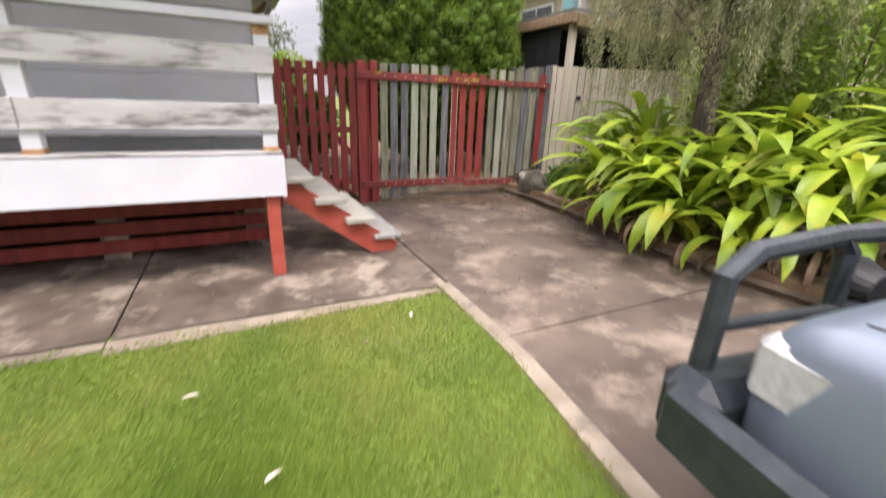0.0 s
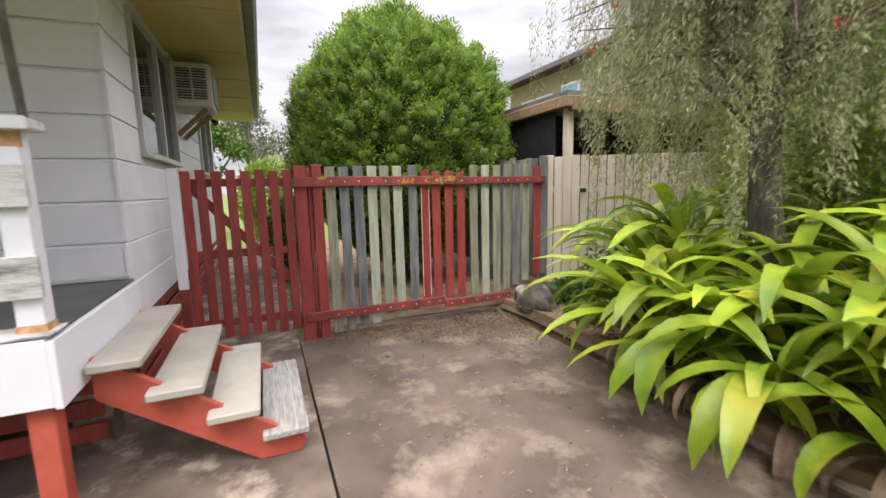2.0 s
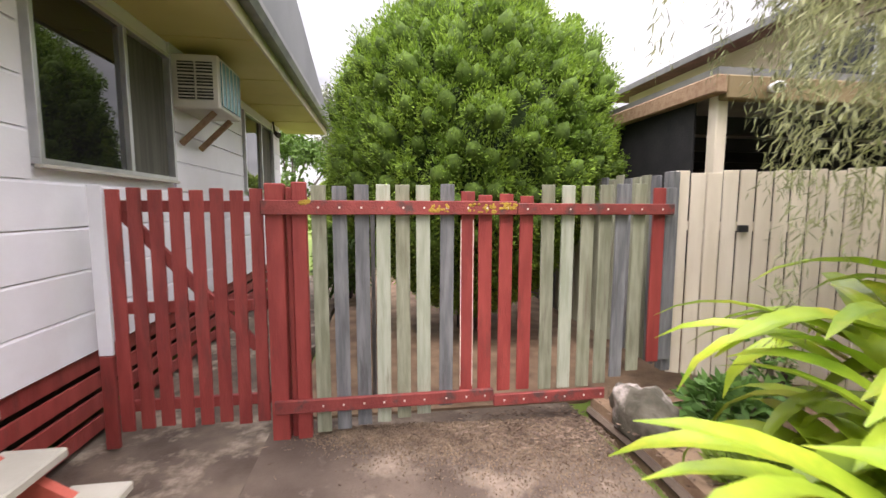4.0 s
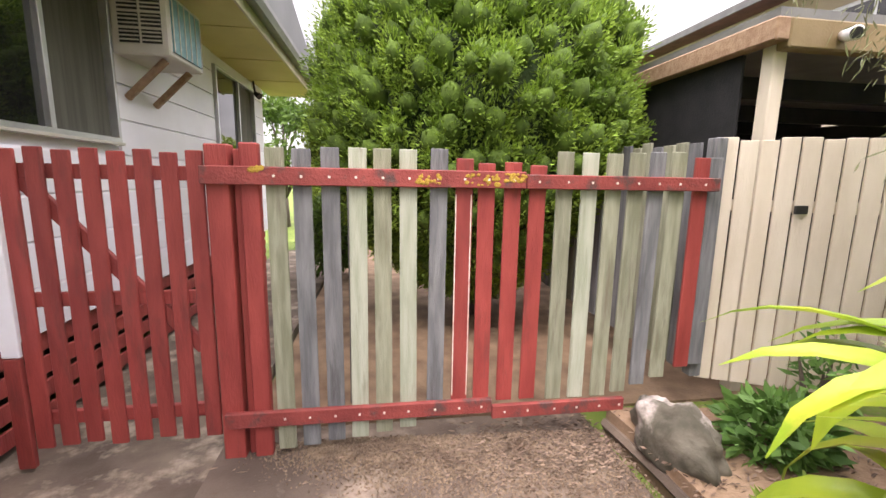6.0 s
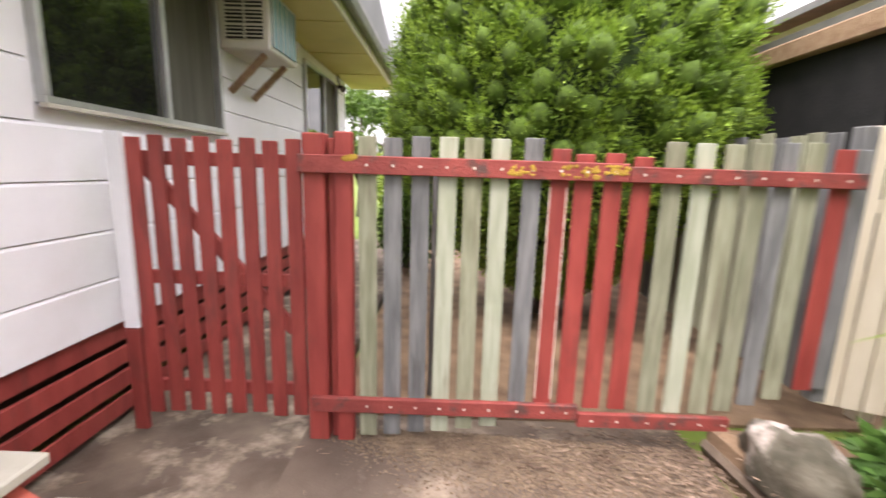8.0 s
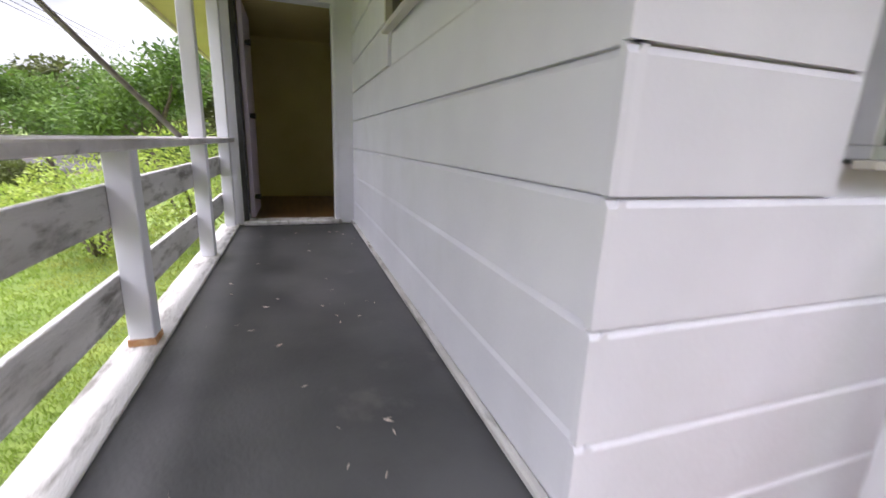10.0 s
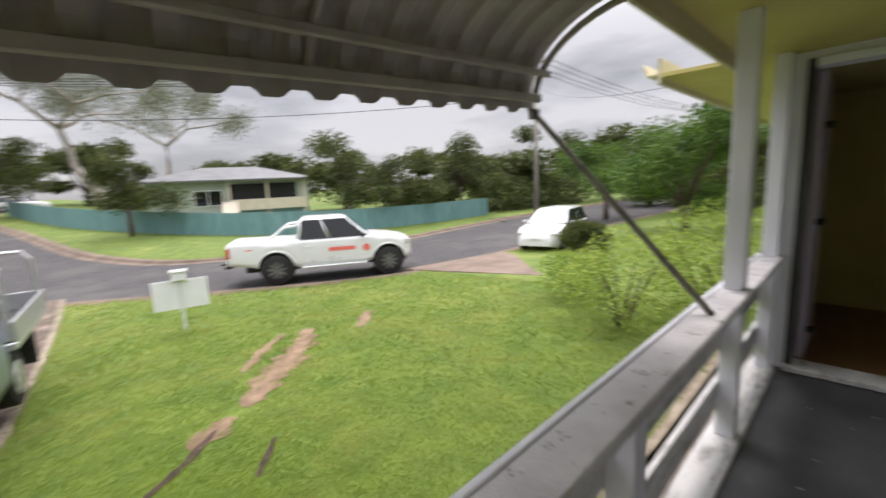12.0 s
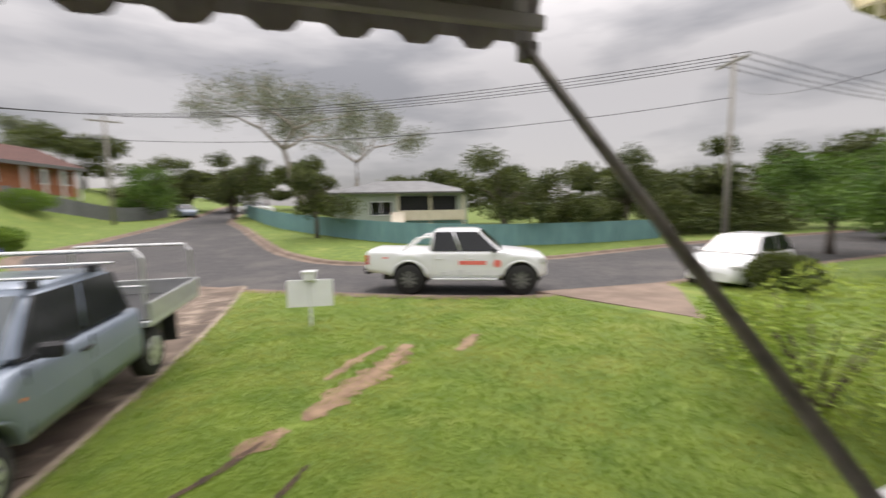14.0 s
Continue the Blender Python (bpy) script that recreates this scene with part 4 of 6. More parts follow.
def cabin(parent, base, roof, wb, wr, paint, split, screen=M_carglass):
    """A greenhouse: base and roof are (front y, rear y, z); glass lies just proud of the pillars."""
    (bf_, br, bz), (rf, rr, rz) = base, roof
    bm = bmesh.new()
    lo = [bm.verts.new(p) for p in ((-wb, bf_, bz), (wb, bf_, bz), (wb, br, bz), (-wb, br, bz))]
    hi = [bm.verts.new(p) for p in ((-wr, rf, rz), (wr, rf, rz), (wr, rr, rz), (-wr, rr, rz))]
    bm.faces.new(hi)
    bm.faces.new(list(reversed(lo)))
    for i in range(4):
        bm.faces.new((lo[i], lo[(i + 1) % 4], hi[(i + 1) % 4], hi[i]))
    bmesh.ops.recalc_face_normals(bm, faces=bm.faces)
    bmesh.ops.bevel(bm, geom=list(bm.edges), offset=0.07, segments=4, affect="EDGES")
    part("cab", bm, paint, parent, smooth=True)

    def pane(name, a, b, c, d, i0, i1, j0, j1, material):
        a, b, c, d = Vector(a), Vector(b), Vector(c), Vector(d)
        f = lambda u, v: a.lerp(b, u).lerp(d.lerp(c, u), v)
        q = [f(i0, j0), f(i1, j0), f(i1, j1), f(i0, j1)]
        nrm = (q[1] - q[0]).cross(q[3] - q[0]).normalized()
        mid = Vector((0, (bf_ + br) / 2, bz))
        if nrm.dot(q[0] - mid) < 0:
            nrm = -nrm
        bm2 = bmesh.new()
        t = [bm2.verts.new(p + nrm * 0.008) for p in q]
        u = [bm2.verts.new(p - nrm * 0.02) for p in q]
        bm2.faces.new(t)
        for i in range(4):
            bm2.faces.new((t[i], u[i], u[(i + 1) % 4], t[(i + 1) % 4]))
        bmesh.ops.recalc_face_normals(bm2, faces=bm2.faces)
        return part(name, bm2, material, parent)

    L = [(-wb, bf_, bz), (wb, bf_, bz), (wb, br, bz), (-wb, br, bz)]
    H = [(-wr, rf, rz), (wr, rf, rz), (wr, rr, rz), (-wr, rr, rz)]
    pane("windscreen", L[0], L[1], H[1], H[0], 0.05, 0.95, 0.06, 0.92, screen)
    pane("rear_window", L[2], L[3], H[3], H[2], 0.10, 0.90, 0.15, 0.88, M_carglass)
    for s in (0, 1):
        a, b, c, d = (L[1], L[2], H[2], H[1]) if s else (L[0], L[3], H[3], H[0])
        pane("side_window", a, b, c, d, 0.05, split - 0.015, 0.06, 0.90, M_carglass)
        pane("side_window", a, b, c, d, split + 0.015, 0.95, 0.06, 0.90, M_carglass)


# old silver utility on the driveway, nose to the house
M = pose(1.445, -3.64, -0.01, -0.6, 0, -9.3)
ute = empty("utility_truck", M, label="old silver blue dual cab utility with black bullbar", category="truck")
part("body", loft_body(np.unique(np.concatenate([np.linspace(-2.45, 0.66, 66), np.linspace(0.66, 0.80, 9), np.linspace(-0.41, 0.41, 25)])),
                       [(0.80, 0.82), (0.785, 0.865), (0.75, 0.902), (0.68, 0.925), (0.10, 0.985), (-0.30, 1.02), (-0.42, 1.03), (-2.45, 1.02)],
                       [(0.80, 0.755), (0.77, 0.795), (0.70, 0.82), (0.5, 0.83), (0.0, 0.84), (-2.45, 0.835)],
                       [(0.80, 0.52), (0.5, 0.42), (-2.45, 0.40)], [(0.0, 0.33, 0.405)]), M_silver, ute, smooth=True)
part("wheel_well", tube([(-0.70, 0, 0.36), (0.70, 0, 0.36)], 0.39, 20), M_black, ute)
cabin(ute, (-0.36, -2.44, 1.015), (-0.93, -2.33, 1.56), 0.78, 0.64, M_silver, 0.50, M_windscreen)
for s in (-1, 1):
    part("door_seam", bx(s * 0.832 - 0.004, s * 0.832 + 0.004, -1.42, -1.405, 0.45, 1.0), M_black, ute)
    part("door_seam", bx(s * 0.832 - 0.004, s * 0.832 + 0.004, -0.50, -0.485, 0.45, 1.0), M_black, ute)
    part("side_stripe", bx(s * 0.833 - 0.006, s * 0.833 + 0.006, -2.42, -0.45, 0.70, 0.735, 0.002), M_silver, ute)
    part("door_handle", bx(s * 0.84 - 0.012, s * 0.84 + 0.012, -1.38, -1.22, 0.88, 0.91, 0.004), M_black, ute)
    mr = part("mirror", bx(s * 0.95 - 0.10, s * 0.95 + 0.10, -0.66, -0.58, 1.04, 1.17, 0.025), M_black, ute, "black wing mirror")
    part("mirror_arm", beam((s * 0.80, -0.60, 1.03), (s * 0.90, -0.61, 1.08), 0.03, 0.03), M_black, mr)
    part("headlight", bx(s * 0.66 - 0.12, s * 0.66 + 0.12, 0.64, 0.815, 0.705, 0.845, 0.03), M_lens, ute, "clear headlight")
    part("indicator", bx(s * 0.785 - 0.035, s * 0.785 + 0.03, 0.55, 0.785, 0.70, 0.85, 0.018), M_lens, ute, "wrap-round indicator")
    part("indicator_bulb", bx(s * 0.80 - 0.012, s * 0.80 + 0.018, 0.62, 0.72, 0.765, 0.815, 0.006), M_orange, ute, "orange bulb")
    part("repeater", bx(s * 0.833 - 0.006, s * 0.833 + 0.008, -0.44, -0.40, 0.76, 0.79), M_orange, ute)
    wheel(ute, s * 0.80, 0.0, 0.325, 0.20, M_alu, 8)
    wheel(ute, s * 0.80, -2.85, 0.325, 0.20, M_alu, 8)
    part("wiper", tube([(s * 0.35 - 0.05, -0.40, 1.055), (s * 0.35 + 0.30, -0.46, 1.10)], 0.010, 5), M_black, ute)
    part("arch_lip", tube([(s * 0.825, -0.39 * math.cos(a), 0.40 + 0.345 * math.sin(a)) for a in np.linspace(0.1, math.pi - 0.1, 12)], 0.014, 6), M_silver, ute)
part("grille", bx(-0.54, 0.54, 0.76, 0.806, 0.69, 0.835, 0.006), M_black, ute, "black grille")
for z in (0.725, 0.80):
    part("grille_bar", bx(-0.54, 0.54, 0.806, 0.816, z - 0.012, z + 0.012, 0.003), M_silver, ute)
part("badge", bx(-0.07, 0.07, 0.816, 0.823, 0.745, 0.785, 0.004), M_alu, ute)
for s in (-1, 1):
    part("hood_line", tube([(s * 0.735, -0.36, 1.018), (s * 0.74, 0.1, 0.982), (s * 0.72, 0.66, 0.925)], 0.004, 4), M_black, ute)
bb = part("bullbar", bx(-0.86, 0.86, 0.74, 0.92, 0.40, 0.62, 0.05), M_bar, ute, "black steel bullbar")
bb.location, bb.scale = (0, 0.05, 0.07), (1.035, 1, 1)
for s in (-1, 1):
    part("bumper_wing", bx(s * 0.86 - 0.03, s * 0.86 + 0.03, 0.32, 0.86, 0.40, 0.60, 0.03), M_bar, bb)
    part("hoop", tube([(s * 0.30, 0.88, 0.60), (s * 0.30, 0.90, 0.88), (s * 0.36, 0.90, 0.93)], 0.030, 8), M_bar, bb)
    part("hoop", tube([(s * 0.36, 0.90, 0.93), (s * 0.66, 0.88, 0.91), (s * 0.76, 0.86, 0.86), (s * 0.78, 0.85, 0.60)], 0.030, 8), M_bar, bb)
    part("spot_lamp", tube([(s * 0.17, 0.86, 0.76), (s * 0.17, 0.93, 0.76), (s * 0.17, 0.95, 0.76)], [0.05, 0.085, 0.083], 20), M_black, bb, "round black spot lamp")
    part("spot_lens", tube([(s * 0.17, 0.95, 0.76), (s * 0.17, 0.957, 0.76), (s * 0.17, 0.963, 0.76)], [0.075, 0.072, 0.045], 20), M_lens, bb, "clear round lens", True)
    part("bumper_lamp", bx(s * 0.62 - 0.13, s * 0.62 + 0.13, 0.912, 0.923, 0.445, 0.515, 0.004), M_black, bb, "bumper lamp housing")
    part("bumper_lens", bx(s * 0.60 - 0.07, s * 0.60 + 0.07, 0.922, 0.928, 0.462, 0.498, 0.004), M_tail, bb, "red bumper lamp")
part("cross_tube", tube([(-0.38, 0.90, 0.93), (0.38, 0.90, 0.93)], 0.030, 8), M_bar, bb)
part("cross_tube", tube([(-0.72, 0.88, 0.71), (0.72, 0.88, 0.71)], 0.018, 8), M_bar, bb)
part("number_plate", bx(-0.19, 0.19, 0.968, 0.984, 0.51, 0.62, 0.003), M_signwhite, ute, "pale number plate")
for i, ch_ in enumerate("933 HVX"):
    if ch_ != " ":
        lettering("plate_character", ch_, 0.088, pose(-0.050 * (i - 3), 0.986, 0.534, 90, 0, 180), M_maroon, ute)
for y in (-1.05, -2.0):
    rk = part("roof_rack", bx(-0.80, 0.80, y - 0.025, y + 0.025, 1.63, 1.655, 0.008), M_alu, ute, "aluminium roof rack bar")
    for s in (-1, 1):
        part("rack_foot", bx(s * 0.60 - 0.05, s * 0.60 + 0.05, y - 0.04, y + 0.04, 1.55, 1.632, 0.01), M_black, rk)
tray = part("tray", bx(-0.90, 0.90, -4.45, -2.55, 0.72, 0.80, 0.01), M_alu, ute, "aluminium tray")
for s in (-1, 1):
    part("tray_side", bx(s * 0.89 - 0.015, s * 0.89 + 0.015, -4.44, -2.56, 0.80, 1.04, 0.005), M_alu, tray)
    part("mudguard", bx(s * 0.80 - 0.10, s * 0.80 + 0.10, -3.38, -3.36, 0.30, 0.72), M_black, tray)
part("tray_gate", bx(-0.89, 0.89, -4.46, -4.43, 0.80, 1.04, 0.005), M_alu, tray)
part("tray_liner", bx(-0.86, 0.86, -4.40, -2.60, 0.801, 0.815), M_black, tray)
for y, h in ((-2.60, 1.72), (-4.35, 1.62)):
    part("ladder_rack", tube([(-0.84, y, 0.82), (-0.84, y, h - 0.1), (-0.76, y, h), (0.76, y, h), (0.84, y, h - 0.1), (0.84, y, 0.82)], 0.026, 8), M_alu, ute, "aluminium ladder rack hoop")
    if y > -3:
        part("rack_bar", tube([(-0.84, y, 1.25), (0.84, y, 1.25)], 0.018, 8), M_alu, ute)
part("chassis", bx(-0.45, 0.45, -4.2, 0.6, 0.28, 0.42), M_black, ute)

# white utility parked on the street
M = pose(-8.29, -10.48, -0.355, 0, 0, 60.2)
rg = empty("white_truck", M, label="white dual cab utility with red door lettering", category="truck")
part("body", loft_body(np.unique(np.concatenate([np.linspace(-4.50, -4.40, 5), np.linspace(-4.40, 0.50, 80), np.linspace(0.50, 0.72, 12)])),
                       [(0.72, 0.94), (0.70, 1.02), (0.63, 1.09), (0.5, 1.135), (0.15, 1.20), (-0.42, 1.255), (-2.42, 1.25), (-2.5, 1.245), (-4.42, 1.27), (-4.5, 1.22)],
                       [(0.72, 0.66), (0.66, 0.74), (0.5, 0.84), (0.2, 0.90), (0.0, 0.925), (-0.6, 0.91), (-2.6, 0.91), (-3.22, 0.925), (-4.4, 0.90), (-4.5, 0.86)],
                       [(0.72, 0.56), (0.45, 0.50), (-0.62, 0.47), (-2.6, 0.47), (-3.8, 0.55), (-4.5, 0.66)], [(0.0, 0.45, 0.52), (-3.22, 0.45, 0.52)]), M_carwhite, rg, smooth=True)
for s in (-1, 1):
    for y in (0.0, -3.22):
        part("arch_flare", tube([(s * 0.925, y - 0.525 * math.cos(a), 0.45 + 0.525 * math.sin(a)) for a in np.linspace(0.15, math.pi - 0.15, 16)], 0.03, 6), M_carwhite, rg, smooth=True)
    for k in range(7):
        part("skyline_mark", bx(s * 0.917 - 0.002, s * 0.917 + 0.002, -2.3 + 0.25 * k, -2.12 + 0.25 * k, 0.56, 0.66 + 0.03 * (k % 3)), M_signwhite, rg, "pale grey printed mark")
cabin(rg, (-0.48, -2.64, 1.22), (-1.22, -2.52, 1.86), 0.88, 0.74, M_carwhite, 0.56)
for s in (-1, 1):
    wheel(rg, s * 0.95, 0.0, 0.43, 0.27, M_gutter, 9, lip=M_black)
    wheel(rg, s * 0.95, -3.22, 0.43, 0.27, M_gutter, 9, lip=M_black)
    for y in (0.0, -3.22):
        part("arch_liner", tube([(s * 0.50, y, 0.48), (s * 0.74, y, 0.48)], 0.50, 20), M_black, rg)
    part("tail_lamp", bx(s * 0.84 - 0.06, s * 0.84 + 0.055, -4.505, -4.36, 0.86, 1.14, 0.012), M_tail, rg, "red tail lamp")
    part("side_step", bx(s * 0.92 - 0.06, s * 0.92 + 0.06, -2.55, -0.65, 0.42, 0.47, 0.015), M_alu, rg, "silver side step")
    part("mirror", bx(s * 1.0 - 0.09, s * 1.0 + 0.09, -0.80, -0.70, 1.22, 1.36, 0.025), M_black, rg)
    part("door_seam", bx(s * 0.912 - 0.003, s * 0.912 + 0.003, -1.60, -1.59, 0.55, 1.18), M_ac, rg)
    part("door_seam", bx(s * 0.912 - 0.003, s * 0.912 + 0.003, -2.48, -2.47, 0.55, 1.18), M_ac, rg)
    part("door_handle", bx(s * 0.92 - 0.012, s * 0.92 + 0.012, -1.52, -1.36, 1.02, 1.05, 0.004), M_carwhite, rg)
    part("door_handle", bx(s * 0.92 - 0.012, s * 0.92 + 0.012, -2.40, -2.24, 1.02, 1.05, 0.004), M_carwhite, rg)
    lt = part("lettering", bx(s * 0.916 - 0.003, s * 0.916 + 0.003, -1.75, -0.98, 0.865, 0.975), M_redsign, rg, "red lettering bar on the door")
    part("round_mark", tube([(s * 0.914, -0.66, 0.90), (s * 0.920, -0.66, 0.90)], 0.11, 16), M_redsign, rg, "round red mark on the door")
    part("lettering", bx(s * 0.905 - 0.004, s * 0.905 + 0.004, -4.0, -3.5, 1.04, 1.075), M_redsign, rg)
    part("sports_bar", tube([(s * 0.72, -2.60, 1.66), (s * 0.74, -2.95, 1.62), (s * 0.78, -3.45, 1.24)], 0.035, 8), M_carwhite, rg, "white sports bar")
    part("headlight", bx(s * 0.74 - 0.12, s * 0.74 + 0.10, 0.50, 0.695, 0.90, 1.04, 0.02), M_lens, rg)
part("sports_bar", tube([(-0.72, -2.62, 1.66), (0.72, -2.62, 1.66)], 0.035, 8), M_carwhite, rg)
part("tow_bar", bx(-0.55, 0.55, -4.66, -4.46, 0.52, 0.60, 0.01), M_black, rg, "black tow bar")
part("tow_ball", tube([(0, -4.64, 0.58), (0, -4.86, 0.58)], 0.03), M_black, rg)
part("roof_lamp", tube([(0, -2.28, 1.80), (0, -2.28, 1.87)], 0.06, 12), M_carwhite, rg)
part("chassis", bx(-0.5, 0.5, -4.1, 0.6, 0.35, 0.52), M_black, rg)


def hatch(name, label, m, paint):
    e = empty(name, m, label=label, category="car")
    part("body", loft_body(np.unique(np.concatenate([np.linspace(-3.08, -2.98, 5), np.linspace(-2.98, 0.40, 60), np.linspace(0.40, 0.76, 14)])),
                           [(0.76, 0.52), (0.74, 0.62), (0.66, 0.72), (0.45, 0.83), (0.1, 0.91), (-0.28, 0.97), (-2.9, 1.0), (-3.04, 0.92), (-3.08, 0.8)],
                           [(0.76, 0.52), (0.66, 0.66), (0.45, 0.77), (0.1, 0.83), (-2.6, 0.84), (-3.08, 0.76)], [(0.76, 0.30), (0.4, 0.22), (-2.8, 0.22), (-3.08, 0.32)],
                           [(0.0, 0.29, 0.345), (-2.46, 0.29, 0.345)]), paint, e, smooth=True)
    cabin(e, (-0.25, -3.0, 0.97), (-1.05, -2.75, 1.50), 0.78, 0.58, paint, 0.52)
    for s in (-1, 1):
        wheel(e, s * 0.80, 0.0, 0.30, 0.18, M_alu, 7)
        wheel(e, s * 0.80, -2.46, 0.30, 0.18, M_alu, 7)
        part("headlight", bx(s * 0.60 - 0.10, s * 0.60 + 0.10, 0.42, 0.70, 0.64, 0.76, 0.02), M_lens, e)
        part("mirror", bx(s * 0.92 - 0.07, s * 0.92 + 0.07, -0.60, -0.52, 0.98, 1.09, 0.02), paint, e)
    part("air_intake", bx(-0.52, 0.52, 0.69, 0.755, 0.32, 0.44, 0.01), M_black, e, "black lower intake")
    part("number_plate", bx(-0.18, 0.18, 0.745, 0.76, 0.47, 0.57, 0.003), M_signwhite, e)
    return e


h1 = hatch("white_hatchback", "small white hatchback parked on the verge", pose(-13.4, -7.75, -0.30, 0, 0, -79.3), M_carwhite)
hatch("blue_hatchback", "blue hatchback parked beyond the garden bed", pose(8.4, 1.3, 0.05, 0, 0, 150), M_carblue)
hatch("far_car", "distant silver car on the street", pose(6.4, -53, gzf(6.4, -53) - 0.1, 0, 0, 20), M_silver)
hatch("far_car", "distant white car beyond the corner", pose(-1.5, -56, gzf(-1.5, -56), 0, 0, 60), M_carwhite)

# ---- street furniture ----
sg = empty("lawn_sign", pose(-2.05, -8.72, gzf(-2.05, -8.7), 0, 0, 166), label="blank white sign board on a stake in the lawn", category="sign")
part("board", bx(-0.46, 0.46, -0.012, 0.012, 0.42, 0.99, 0.004), M_signwhite, sg)
part("stake", bx(-0.025, 0.025, -0.04, -0.014, -0.05, 0.98, 0.003), M_signwhite, sg)
mb = part("letterbox", bx(-0.12, 0.12, -0.10, 0.10, 0.98, 1.14, 0.015), M_carwhite, sg, "white letterbox")
part("lid", bx(-0.145, 0.145, -0.12, 0.12, 1.14, 1.18, 0.01), M_carwhite, mb)
part("slot", bx(-0.09, 0.09, 0.101, 0.106, 1.09, 1.12), M_black, mb)
bxm = empty("letterbox", pose(7.1, -12.9, gzf(7.1, -12.9), 0, 0, 150), label="dark letterbox with a white front on a post", category="letterbox")
part("box", bx(-0.16, 0.16, -0.22, 0.22, 0.85, 1.15, 0.04), M_black, bxm)
part("front", bx(-0.13, 0.13, 0.221, 0.228, 0.90, 1.08), M_signwhite, bxm)
part("post", bx(-0.05, 0.05, -0.05, 0.05, 0, 0.85), M_pole, bxm)


def power_pole(x, y, h, turn):
    e = empty("power_pole", pose(x, y, gzf(x, y), 0, 0, turn), label="grey timber power pole with crossarm", category="pole")
    part("shaft", tube([(0, 0, -0.2), (0, 0, h)], [0.17, 0.11], 12), M_pole, e, smooth=True)
    part("crossarm", bx(-1.2, 1.2, -0.16, -0.05, h - 0.45, h - 0.33), M_pole, e)
    for k in (-1.1, -0.5, 0.5, 1.1):
        part("insulator", tube([(k, -0.1, h - 0.33), (k, -0.1, h - 0.20)], 0.04, 8), M_lens, e)
    return e


power_pole(-26.1, -16.1, 10.6, 70)
power_pole(10.9, -44.8, 9.2, 20)


def cable(a, b, sag, r=0.02):
    a, b = Vector(a), Vector(b)
    pts = [a.lerp(b, k / 14) - Vector((0, 0, sag * 4 * (k / 14) * (1 - k / 14))) for k in range(15)]
    tagged(link("power_line", tube(pts, r, 5), M_wire), "thin dark overhead power line", "cable", group="overhead power lines")


for dx, dz in ((-1.1, 0), (-0.4, 0), (0.4, 0), (1.1, 0)):
    cable((-26.1 + 0.4 * dx, -16.1 + dx, 10.1), (10.9 + dx, -44.8 + 0.3 * dx, 10.2), 1.0, 0.022)
    cable((10.9 + dx, -44.8, 10.2), (48 + dx, -22, 11.0), 1.2, 0.022)
    cable((-26.1 + 0.4 * dx, -16.1 + dx, 10.1), (-70, -14 + dx, 10.4), 1.0, 0.022)
cable((-26.1, -16.1, 8.6), (-6.5, -0.8, 3.5), 0.5, 0.005)
cable((-26.1, -16.1, 8.0), (12, -40, 7.6), 1.2, 0.02)


# ---- neighbouring buildings ----
def far_house(name, label, m, w, d, z0, z1, wallm, roofm, rise, openings, over=0.6):
    """A hipped house; openings are (face, along, sill, width, height) on the front, y = 0."""
    e = empty(name, m, label=label, category="house")
    part("wall", bx(0, w, 0, d, z0, z1), wallm, e)
    bm = bmesh.new()
    lo = [bm.verts.new(p) for p in ((-over, -over, z1), (w + over, -over, z1), (w + over, d + over, z1), (-over, d + over, z1))]
    hi = [bm.verts.new(p) for p in ((d * 0.45, d / 2, z1 + rise), (w - d * 0.45, d / 2, z1 + rise))]
    for f in ((lo[0], lo[1], hi[1], hi[0]), (lo[1], lo[2], hi[1]), (lo[2], lo[3], hi[0], hi[1]), (lo[3], lo[0], hi[0]), tuple(reversed(lo))):
        bm.faces.new(f)
    part("roof", bm, roofm, e)
    part("fascia", bx(-over, w + over, -over - 0.03, -over, z1 - 0.10, z1 + 0.04), M_gutter, e)
    for x, s, ww, hh in openings:
        wd = part("window", bx(x, x + ww, -0.06, -0.004, s, s + hh, 0.01), M_signwhite, e)
        part("pane", bx(x + 0.07, x + ww / 2 - 0.03, -0.066, -0.061, s + 0.07, s + hh - 0.07), M_glass, wd)
        part("pane", bx(x + ww / 2 + 0.03, x + ww - 0.07, -0.066, -0.061, s + 0.07, s + hh - 0.07), M_glass, wd)
    return e


ch = far_house("corner_house", "pale green raised house with grey roof across the street", pose(-6.9, -37.3, -1.0, 0, 0, 162), 11.6, 8, -0.2, 4.3, M_palehouse, M_greyroof, 1.2,
               ((3.0, 2.3, 2.0, 1.25),))
# flat black panel on the wall paints the shade inside the verandah
part("verandah_shade", bx(5.6, 10.6, -0.10, -0.01, 2.7, 3.95), M_shade, ch, "verandah opening with its shade painted as a black panel")
part("verandah_rail", bx(5.6, 11.4, -0.35, -0.13, 1.85, 2.72), M_pal_cream, ch, "cream verandah panel")
for x in (5.5, 8.3, 11.2):
    part("verandah_post", bx(x - 0.08, x + 0.08, -0.36, -0.14, 0, 4.25), M_pal_cream, ch)
part("stair_flight", prism([(-0.4, 1.5), (-3.6, -0.3), (-3.6, 0.6), (-0.4, 2.6)], 4.9, 6.0), M_pal_cream, ch, "cream stair side")
for k in range(8):
    part("lattice_slat", bx(6.2, 11.6, -0.20, -0.14, 0.25 + 0.2 * k, 0.37 + 0.2 * k), M_tealfence, ch)


